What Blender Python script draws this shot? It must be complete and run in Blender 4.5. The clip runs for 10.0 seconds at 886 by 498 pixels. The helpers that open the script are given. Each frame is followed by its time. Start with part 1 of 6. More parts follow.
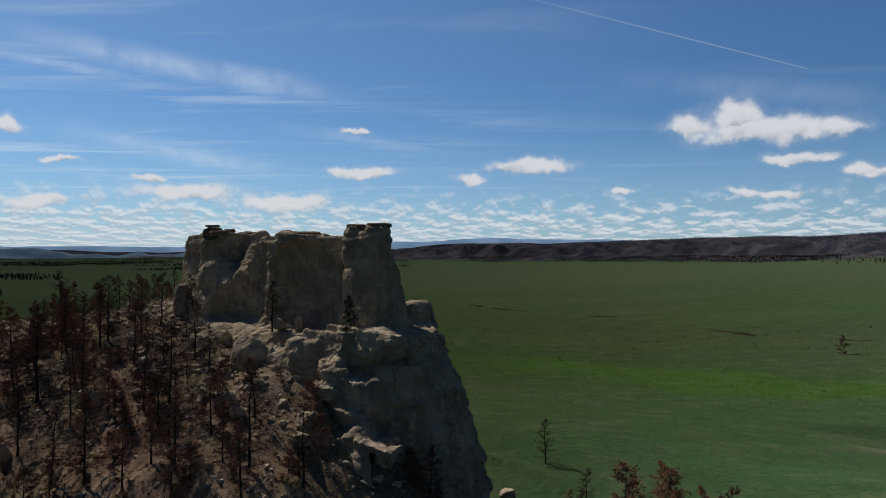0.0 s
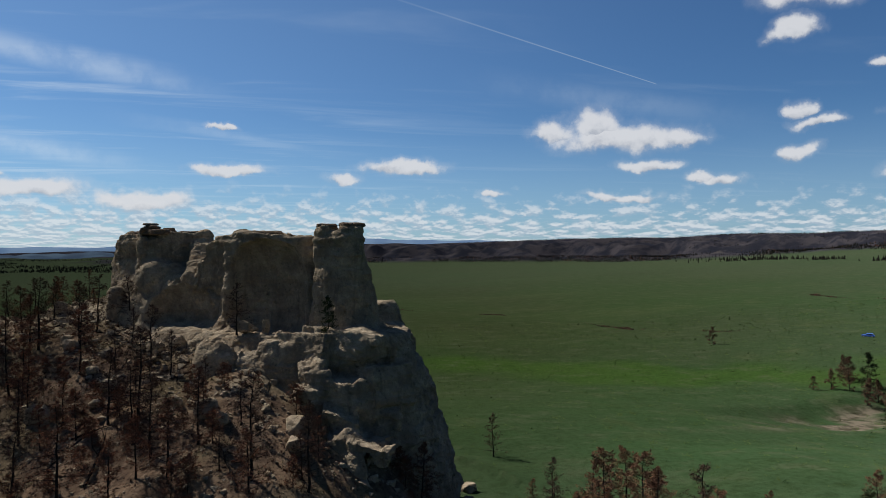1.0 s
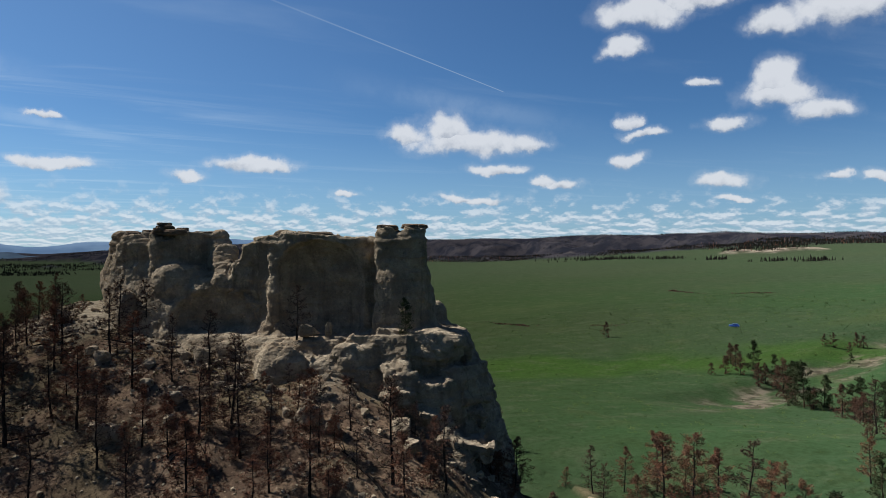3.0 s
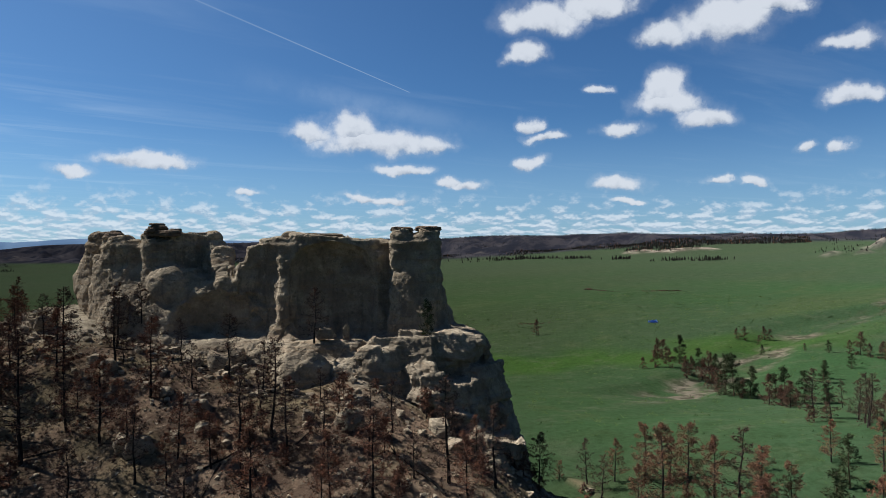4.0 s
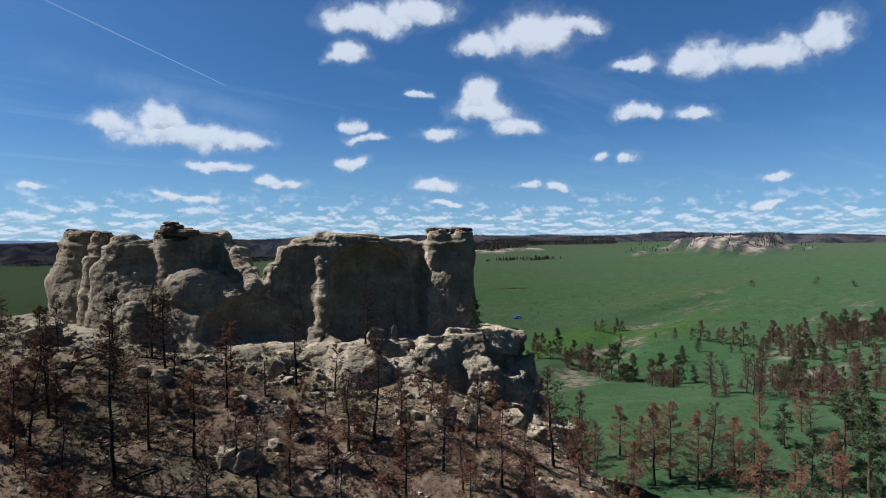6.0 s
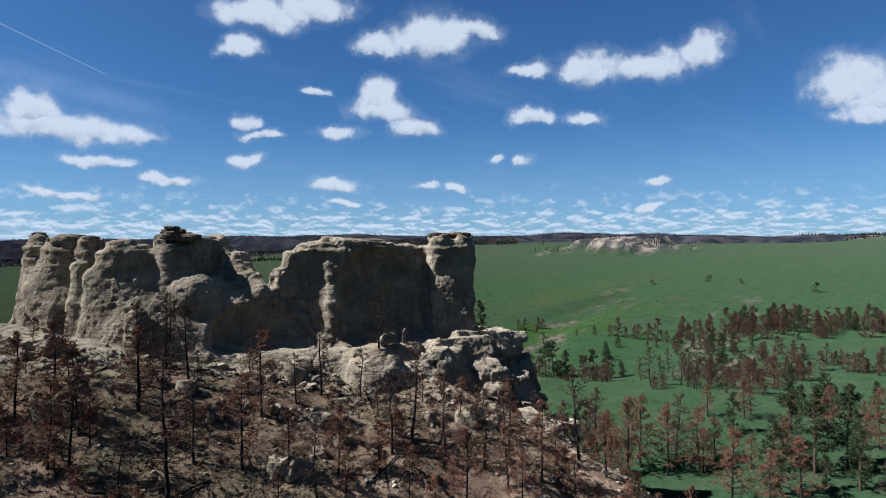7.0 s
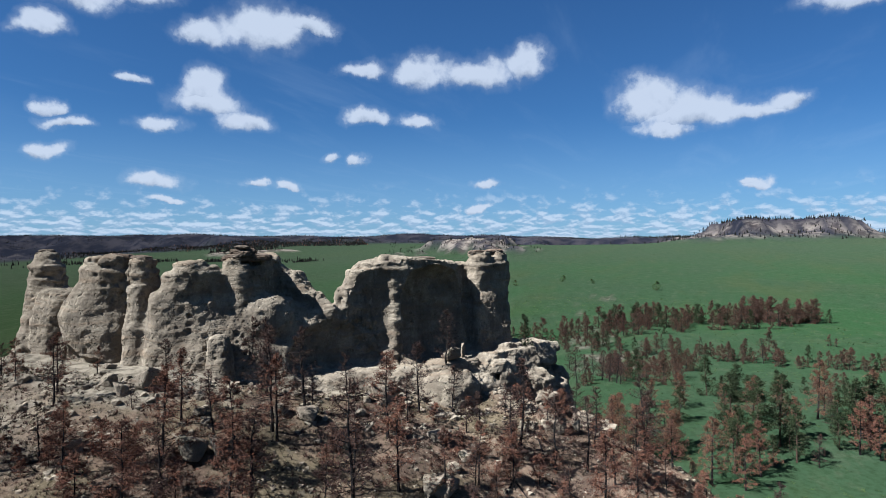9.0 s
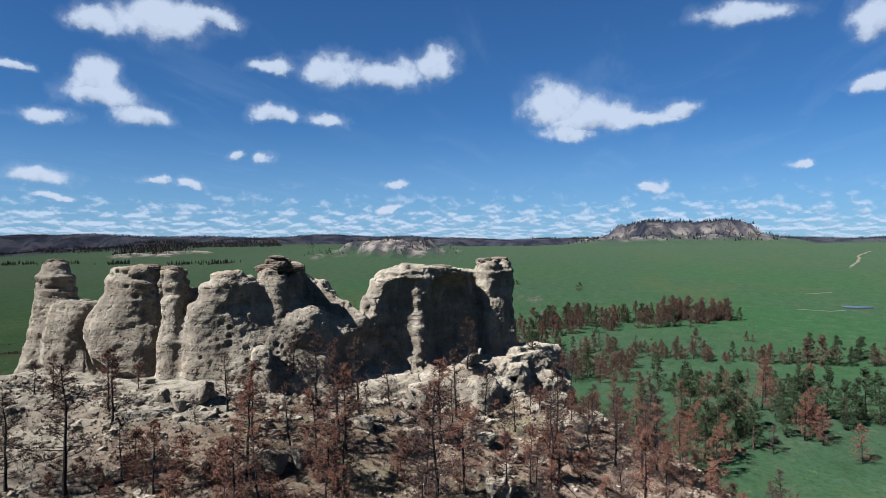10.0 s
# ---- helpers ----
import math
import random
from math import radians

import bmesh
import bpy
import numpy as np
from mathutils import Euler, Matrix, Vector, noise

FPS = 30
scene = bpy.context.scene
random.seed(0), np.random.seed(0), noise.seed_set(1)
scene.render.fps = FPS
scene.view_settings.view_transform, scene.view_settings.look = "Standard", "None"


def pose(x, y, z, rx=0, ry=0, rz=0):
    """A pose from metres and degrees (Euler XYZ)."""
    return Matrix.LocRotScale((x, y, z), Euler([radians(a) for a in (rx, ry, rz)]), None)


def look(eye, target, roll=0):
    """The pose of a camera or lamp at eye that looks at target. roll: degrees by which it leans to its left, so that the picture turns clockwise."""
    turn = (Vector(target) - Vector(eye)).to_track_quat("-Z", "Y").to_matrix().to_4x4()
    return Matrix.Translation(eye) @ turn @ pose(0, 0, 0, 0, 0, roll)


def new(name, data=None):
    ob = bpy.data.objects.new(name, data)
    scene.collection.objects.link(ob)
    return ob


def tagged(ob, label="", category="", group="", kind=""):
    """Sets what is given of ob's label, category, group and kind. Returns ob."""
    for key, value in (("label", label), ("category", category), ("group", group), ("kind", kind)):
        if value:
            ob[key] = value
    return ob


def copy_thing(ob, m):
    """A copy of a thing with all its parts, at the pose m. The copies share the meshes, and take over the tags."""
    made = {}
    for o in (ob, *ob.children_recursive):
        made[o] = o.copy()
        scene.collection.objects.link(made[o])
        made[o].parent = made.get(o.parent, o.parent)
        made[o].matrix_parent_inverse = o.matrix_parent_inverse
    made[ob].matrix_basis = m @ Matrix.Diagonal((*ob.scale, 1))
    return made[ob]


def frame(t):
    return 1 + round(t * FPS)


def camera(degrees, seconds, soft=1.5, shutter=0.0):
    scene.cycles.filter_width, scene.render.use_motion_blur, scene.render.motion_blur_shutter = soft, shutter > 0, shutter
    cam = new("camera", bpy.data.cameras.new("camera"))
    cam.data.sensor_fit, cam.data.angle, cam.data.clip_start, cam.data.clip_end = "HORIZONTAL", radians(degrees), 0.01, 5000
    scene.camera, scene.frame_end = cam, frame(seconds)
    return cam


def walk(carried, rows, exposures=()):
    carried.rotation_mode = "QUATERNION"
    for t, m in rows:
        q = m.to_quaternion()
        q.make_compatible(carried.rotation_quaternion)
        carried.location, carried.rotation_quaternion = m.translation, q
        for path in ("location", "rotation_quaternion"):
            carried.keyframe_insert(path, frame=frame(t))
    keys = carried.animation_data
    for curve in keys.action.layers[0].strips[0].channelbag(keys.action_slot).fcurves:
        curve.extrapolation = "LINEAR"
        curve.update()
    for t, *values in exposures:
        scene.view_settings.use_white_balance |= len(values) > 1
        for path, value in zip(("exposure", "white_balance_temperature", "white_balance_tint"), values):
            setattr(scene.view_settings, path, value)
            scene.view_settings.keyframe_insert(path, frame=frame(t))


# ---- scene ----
cam = camera(68.3, 10.0, soft=0.6)
METRES, EYE, TILT, LEAN, TURN = 128.0, 40.0, 0.0, 0.0, 0.0
EXPOSURES = [(0.0, 2.12, 6800, 12), (2.5, 2.2, 6650, 11), (5.0, 2.25, 6150, 10), (10.0, 2.15, 5650, 10)]
ROWS = [
    (0.0, 0.0, 0.0, 0.0, -0.0, 0.0, 0.0),
    (0.5, -0.0464, -0.0019, -0.0002, -5.82, 0.04, 0.01),
    (1.0, -0.093, 0.0002, -0.0007, -11.08, 0.05, 0.01),
    (1.5, -0.1399, 0.0065, -0.0009, -15.04, 0.06, 0.02),
    (2.0, -0.1851, 0.0156, -0.0008, -18.21, 0.06, 0.02),
    (2.5, -0.2324, 0.0286, -0.0006, -20.64, 0.08, 0.03),
    (4.0, -0.3723, 0.0835, 0.0019, -32.07, 0.09, 0.08),
    (4.5, -0.4164, 0.1067, 0.0021, -36.4, 0.09, 0.1),
    (5.0, -0.4586, 0.1329, 0.0017, -41.09, 0.1, 0.12),
    (5.5, -0.4996, 0.1623, 0.0014, -44.4, 0.11, 0.15),
    (7.0, -0.6105, 0.264, 0.0067, -56.44, 0.08, 0.24),
    (7.5, -0.6429, 0.3024, 0.0108, -61.96, 0.04, 0.25),
    (8.0, -0.6726, 0.3443, 0.0153, -64.72, 0.03, 0.27),
    (8.5, -0.7006, 0.3884, 0.02, -66.83, 0.02, 0.29),
    (9.0, -0.7267, 0.4353, 0.0247, -70.88, -0.0, 0.26),
    (9.5, -0.7505, 0.4827, 0.0288, -74.55, 0.0, 0.24),
    (10.0, -0.7711, 0.5301, 0.0329, -78.72, 0.02, 0.25),
]
walk(cam, [(t, pose(0, 0, EYE, TILT, LEAN, TURN) @ pose(METRES * x, METRES * y, METRES * z, 90 + pitch, roll, yaw)) for t, x, y, z, yaw, pitch, roll in ROWS], EXPOSURES)

# ---- sky, clouds and sun ----
SUN_POWER, SKY_GAIN = 5.0, 0.031
SUN_AZ, SUN_EL = -46.0, 46.0        # degrees, azimuth clockwise from +y

sun_way = Vector((math.sin(radians(SUN_AZ)) * math.cos(radians(SUN_EL)), math.cos(radians(SUN_AZ)) * math.cos(radians(SUN_EL)), math.sin(radians(SUN_EL))))


class Nodes:
    """Short hand for building a node tree."""

    def __init__(self, tree):
        self.tree = tree
        tree.nodes.clear()

    def add(self, kind):
        return self.tree.nodes.new(kind)

    def plug(self, socket, value):
        if isinstance(value, bpy.types.NodeSocket):
            self.tree.links.new(value, socket)
        elif value is not None:
            socket.default_value = value

    def math(self, op, a, b=None, c=None, clamp=False):
        node = self.add("ShaderNodeMath")
        node.operation, node.use_clamp = op, clamp
        for socket, value in zip(node.inputs, (a, b, c)):
            self.plug(socket, value)
        return node.outputs[0]

    def vec(self, op, a, b=None):
        node = self.add("ShaderNodeVectorMath")
        node.operation = op
        self.plug(node.inputs[0], a)
        self.plug(node.inputs[1], b)
        return node.outputs["Value"] if op in ("LENGTH", "DOT_PRODUCT") else node.outputs[0]

    def ramp(self, value, lo, hi, out_lo=0.0, out_hi=1.0, smooth=True):
        node = self.add("ShaderNodeMapRange")
        node.interpolation_type = "SMOOTHSTEP" if smooth else "LINEAR"
        for socket, v in zip(node.inputs, (value, lo, hi, out_lo, out_hi)):
            self.plug(socket, v)
        return node.outputs[0]

    def mix(self, fac, a, b, blend="MIX"):
        node = self.add("ShaderNodeMix")
        node.data_type, node.blend_type = "RGBA", blend
        for socket, v in ((node.inputs[0], fac), (node.inputs[6], a), (node.inputs[7], b)):
            self.plug(socket, (*v, 1.0) if isinstance(v, tuple) and len(v) == 3 else v)
        return node.outputs[2]

    def noise(self, vector, scale, detail=4.0, rough=0.55, dims="3D", distort=0.0):
        node = self.add("ShaderNodeTexNoise")
        node.noise_dimensions = dims
        self.plug(node.inputs["Vector"], vector)
        for key, v in (("Scale", scale), ("Detail", detail), ("Roughness", rough), ("Distortion", distort)):
            node.inputs[key].default_value = v
        return node.outputs[0]

    def join(self, x=0.0, y=0.0, z=0.0):
        node = self.add("ShaderNodeCombineXYZ")
        for socket, v in zip(node.inputs, (x, y, z)):
            self.plug(socket, v)
        return node.outputs[0]

    def split(self, v):
        node = self.add("ShaderNodeSeparateXYZ")
        self.plug(node.inputs[0], v)
        return node.outputs


world = bpy.data.worlds.new("sky")
scene.world = world
world.use_nodes = True
W = Nodes(world.node_tree)
sky = W.add("ShaderNodeTexSky")
sky.sky_type, sky.sun_disc = "NISHITA", False
sky.sun_elevation, sky.sun_rotation = radians(SUN_EL), radians(SUN_AZ)
sky.altitude, sky.air_density, sky.dust_density, sky.ozone_density = 1000, 1.0, 0.6, 2.0
way = W.add("ShaderNodeTexCoord").outputs["Generated"]
dx, dy, dz = W.split(way)
azimuth = W.math("DEGREES", W.math("ARCTAN2", dx, dy))
elevation = W.math("DEGREES", W.math("ARCSINE", dz))
angles = W.join(azimuth, elevation)

# ragged edges: the place in the sky is shaken before the clouds are laid out
shake = W.add("ShaderNodeTexNoise")
W.plug(shake.inputs["Vector"], way)
shake.inputs["Scale"].default_value, shake.inputs["Detail"].default_value = 15.0, 8.0
shake.inputs["Roughness"].default_value = 0.56
wobble = W.vec("MULTIPLY", W.vec("SUBTRACT", shake.outputs["Color"], (0.5, 0.5, 0.5)), (4.4, 2.6, 0.0))
shaken = W.vec("ADD", angles, wobble)
CLOUDS = []                         # field and height within the cloud so far, as one vector


def cloud(az, el, wide, high):
    """One cumulus: a flat-bottomed oval in degrees of azimuth and elevation."""
    place = shaken
    if CLOUDS:                      # a tie to the cloud before keeps the shader small
        place = W.vec("ADD", shaken, W.vec("MULTIPLY", CLOUDS[0], (1e-7, 1e-7, 0.0)))
    local = W.vec("MULTIPLY", W.vec("SUBTRACT", place, (az, el, 0.0)), (1 / wide, 1 / high, 0.0))
    round_top = W.vec("MAXIMUM", local, W.vec("MULTIPLY", local, (-1.0, -1.35, 0.0)))
    depth_in = W.math("SUBTRACT", 1.0, W.vec("LENGTH", round_top))
    here = W.join(depth_in, W.vec("DOT_PRODUCT", local, (0.0, 1.0, 0.0)))
    if not CLOUDS:
        CLOUDS.append(here)
        return
    pick = W.add("ShaderNodeMix")
    pick.data_type = "VECTOR"
    W.plug(pick.inputs[0], W.math("LESS_THAN", W.vec("DOT_PRODUCT", CLOUDS[0], (1.0, 0.0, 0.0)), depth_in))
    W.plug(pick.inputs[4], CLOUDS[0])
    W.plug(pick.inputs[5], here)
    both = W.math("SMOOTH_MAX", W.vec("DOT_PRODUCT", CLOUDS[0], (1.0, 0.0, 0.0)), depth_in, 0.45)
    CLOUDS[0] = W.join(both, W.vec("DOT_PRODUCT", pick.outputs[1], (0.0, 1.0, 0.0)))


cloud(20.8, 9.6, 2.6, 1.2)
cloud(24.7, 10.0, 2.4, 2.0)
cloud(26.6, 9.1, 6.4, 1.6)
cloud(31.2, 9.0, 2.8, 1.0)
cloud(28.6, 6.8, 3.4, 0.6)
cloud(7.9, 7.1, 4.50, 0.83)
cloud(2.7, 6.1, 2.10, 0.69)
cloud(-7.1, 6.6, 3.66, 0.69)
cloud(15.2, 5.0, 1.73, 0.43)
cloud(25.3, 4.6, 2.23, 0.45)
cloud(33.0, 5.7, 1.39, 0.58)
cloud(-21.2, 4.7, 5.0, 1.2)
cloud(-13.0, 3.9, 4.8, 1.1)
cloud(-32.1, 3.4, 2.67, 0.84)
cloud(-30.4, 6.8, 1.20, 0.38)
cloud(-33.5, 8.9, 1.03, 0.83)
cloud(-24.2, 5.8, 1.24, 0.41)
cloud(-7.1, 10.1, 1.46, 0.34)
cloud(40.7, 19.1, 4.19, 1.98)
cloud(45.1, 20.0, 3.88, 1.47)
cloud(39.2, 16.4, 2.23, 0.99)
cloud(55.8, 17.9, 4.4, 2.6)
cloud(50.8, 17.2, 2.6, 1.2)
cloud(58.9, 18.4, 2.4, 0.9)
cloud(69.2, 14.9, 2.62, 1.87)
cloud(64.1, 15.1, 2.53, 0.88)
cloud(50.4, 13.0, 1.8, 1.8)
cloud(51.4, 11.9, 3.4, 1.5)
cloud(54.0, 10.6, 2.5, 1.2)
cloud(47.5, 9.9, 2.27, 0.85)
cloud(39.9, 10.6, 1.0, 0.9)
cloud(41.0, 9.5, 1.9, 0.6)
cloud(39.9, 7.4, 1.60, 0.79)
cloud(64.3, 11.4, 2.13, 0.88)
cloud(68.5, 11.0, 1.96, 0.71)
cloud(47.0, 5.5, 2.63, 0.93)
cloud(61.1, 7.9, 0.92, 0.63)
cloud(55.2, 5.6, 0.89, 0.59)
cloud(45.5, 13.3, 1.21, 0.61)
cloud(47.9, 4.0, 1.19, 0.34)
cloud(34.5, 5.5, 1.98, 0.64)
cloud(27.4, 4.4, 2.18, 0.49)
cloud(73.7, 14.8, 3.96, 1.73)
cloud(78.3, 15.6, 2.44, 1.72)
cloud(88.3, 12.1, 3.5, 2.5)
cloud(91.8, 10.9, 4.6, 1.9)
cloud(95.7, 10.8, 3.4, 1.0)
cloud(98.3, 11.3, 2.0, 1.1)
cloud(89.6, 9.6, 2.6, 1.1)
cloud(63.5, 7.6, 0.98, 0.69)
cloud(75.1, 5.4, 1.60, 0.49)
cloud(57.5, 5.5, 1.29, 0.63)
cloud(73.8, 3.5, 0.99, 0.45)
cloud(95.6, 5.4, 1.02, 0.41)
cloud(103.6, 17.9, 4.49, 1.24)
cloud(112.6, 16.1, 2.05, 1.85)
cloud(112.1, 11.9, 1.56, 0.83)
cloud(107.3, 6.3, 1.15, 0.48)
cloud(96.1, 5.2, 1.35, 0.47)
cloud(74.1, 3.5, 1.23, 0.44)

thick, tall, _ = W.split(CLOUDS[0])
fine = W.noise(way, 34.0, 8.0, 0.6)
body = W.math("ADD", thick, W.math("MULTIPLY", W.math("SUBTRACT", fine, 0.5), 0.9))
cumulus = W.math("MAXIMUM", W.ramp(body, 0.0, 0.52), W.ramp(body, -0.30, 0.40, 0.0, 0.22))
# far fields of small clouds, on a level sheet that runs to the horizon
up = W.math("ADD", W.math("MAXIMUM", dz, 0.0), 0.012)
sheet = W.join(W.math("DIVIDE", dx, up), W.math("DIVIDE", dy, up))
depth = W.math("LOGARITHM", W.math("ADD", W.math("MAXIMUM", elevation, 0.0), 0.7), 2.718)
puffs = W.join(W.math("MULTIPLY", azimuth, 0.62), W.math("MULTIPLY", depth, 4.6))
far_noise = W.noise(puffs, 1.0, 5.0, 0.52)
below = W.noise(W.vec("ADD", puffs, (0.05, 0.30, 0.0)), 1.0, 4.0, 0.6)
far_more = W.math("ADD", W.ramp(elevation, 1.2, 6.5, 0.05, -0.15), W.ramp(azimuth, -30.0, 30.0, 0.08, 0.02))
far_field = W.ramp(W.math("ADD", far_noise, far_more), 0.44, 0.64)
far_field = W.math("MULTIPLY", far_field, W.ramp(elevation, 2.4, 6.4, 0.72, 0.0))
# thin high streaks
streak = W.noise(W.vec("MULTIPLY", sheet, (0.35, 1.5, 1.0)), 1.1, 5.0, 0.6, distort=0.6)
cirrus = W.math("MULTIPLY", W.ramp(streak, 0.5, 0.8, 0.0, 0.55), W.ramp(azimuth, -45.0, 25.0, 1.0, 0.12))


def veil(a, b, broad, strength):
    """A soft streak of ice cloud along a great circle from a to b (azimuth, elevation)."""
    p, q = (Vector((math.sin(radians(m)) * math.cos(radians(e)), math.cos(radians(m)) * math.cos(radians(e)), math.sin(radians(e)))) for m, e in (a, b))
    off = W.math("ABSOLUTE", W.vec("DOT_PRODUCT", way, tuple(p.cross(q).normalized())))
    off = W.math("ADD", off, W.math("MULTIPLY", W.math("SUBTRACT", streak, 0.5), 0.03))
    ends = W.math("MULTIPLY", W.ramp(azimuth, a[0] - 8, a[0] + 6), W.ramp(azimuth, b[0] - 12, b[0] + 2, 1.0, 0.0))
    return W.math("MULTIPLY", W.math("MULTIPLY", W.ramp(off, 0.0, broad, strength, 0.0), ends), W.ramp(W.noise(way, 22.0, 5.0, 0.6), 0.3, 0.65, 0.35, 1.0))


for ends in (((-30, 15.2), (-6.5, 12.4), 0.026, 0.34), ((-34, 14.0), (-22, 12.9), 0.012, 0.4), ((-26, 8.4), (-12, 6.2), 0.022, 0.4), ((-10, 9.8), (3, 8.0), 0.012, 0.2), ((19, 13.6), (38, 10.0), 0.030, 0.12)):
    cirrus = W.math("MAXIMUM", cirrus, veil(*ends))
# one vapour trail, a narrow strip of a great circle
trail_a = Vector((math.sin(radians(7.93)) * math.cos(radians(20.7)), math.cos(radians(7.93)) * math.cos(radians(20.7)), math.sin(radians(20.7))))
trail_b = Vector((math.sin(radians(29.2)) * math.cos(radians(13.54)), math.cos(radians(29.2)) * math.cos(radians(13.54)), math.sin(radians(13.54))))
across = trail_a.cross(trail_b).normalized()
off = W.math("ABSOLUTE", W.vec("DOT_PRODUCT", way, tuple(across)))
broad = W.ramp(azimuth, 0.0, 29.2, 0.0022, 0.0009, smooth=False)
trail = W.math("SUBTRACT", 1.0, W.math("DIVIDE", off, broad), clamp=True)
trail = W.math("MULTIPLY", trail, W.ramp(azimuth, 29.0, 29.3, 0.27, 0.0))
trail = W.math("MULTIPLY", trail, W.ramp(azimuth, 2.0, 26.0, 0.12, 1.0))

blue = W.vec("MULTIPLY", sky.outputs[0], (SKY_GAIN * 0.56, SKY_GAIN * 0.95, SKY_GAIN * 1.31))
sunward = W.math("DEGREES", W.math("ARCCOSINE", W.vec("DOT_PRODUCT", way, tuple(sun_way))))
aureole = W.ramp(sunward, 20.0, 100.0, 1.04, 1.0)
blue = W.vec("MULTIPLY", blue, W.join(aureole, aureole, aureole))
haze = W.ramp(elevation, 0.0, 12.0, 0.35, 0.0)
pale = W.mix(haze, blue, (0.20, 0.295, 0.40))
pale = W.mix(W.ramp(sunward, 28.0, 78.0, 0.10, 0.0), pale, (0.19, 0.275, 0.355))
pale = W.mix(cirrus, pale, (0.36, 0.42, 0.47))
under = W.ramp(W.math("ADD", tall, W.math("MULTIPLY", W.math("SUBTRACT", fine, 0.5), 2.2)), -1.0, 0.1)
lit = W.mix(under, (0.175, 0.20, 0.24), (0.345, 0.365, 0.392))
far_lit = W.mix(W.ramp(W.math("SUBTRACT", far_noise, below), -0.07, 0.10), (0.205, 0.26, 0.32), (0.37, 0.40, 0.43))
shade = W.mix(far_field, pale, far_lit)
shade = W.mix(W.math("MULTIPLY", cumulus, 0.92), shade, lit)
shade = W.mix(trail, shade, (0.32, 0.38, 0.43))
backdrop = W.add("ShaderNodeBackground")
W.plug(backdrop.inputs[0], shade)
backdrop.inputs[1].default_value = 0.435
W.plug(W.add("ShaderNodeOutputWorld").inputs[0], backdrop.outputs[0])

sun = new("sun", bpy.data.lights.new("sun", "SUN"))
sun.data.energy, sun.data.angle, sun.data.color = SUN_POWER, radians(0.53), (0.975, 0.95, 0.885)
sun.matrix_world = look(sun_way * 400, (0, 0, 0))

# ---- materials ----
def material(name):
    """A new material: its nodes, its principled shader and the place on the thing in metres."""
    mat = bpy.data.materials.new(name)
    mat.use_nodes = True
    n = Nodes(mat.node_tree)
    out, bsdf = n.add("ShaderNodeOutputMaterial"), n.add("ShaderNodeBsdfPrincipled")
    n.plug(out.inputs[0], bsdf.outputs[0])
    bsdf.inputs["Roughness"].default_value = 0.9
    bsdf.inputs["Specular IOR Level"].default_value = 0.0
    bsdf.inputs["Diffuse Roughness"].default_value = 1.0
    return mat, n, bsdf, n.add("ShaderNodeNewGeometry").outputs["Position"]


def relief(n, bsdf, height, strength, distance):
    bump = n.add("ShaderNodeBump")
    bump.inputs["Strength"].default_value, bump.inputs["Distance"].default_value = strength, distance
    n.plug(bump.inputs["Height"], height)
    n.plug(bsdf.inputs["Normal"], bump.outputs[0])


def attribute(n, name):
    node = n.add("ShaderNodeAttribute")
    node.attribute_name = name
    return node.outputs["Fac"]


def object_random(n):
    return n.add("ShaderNodeObjectInfo").outputs["Random"]


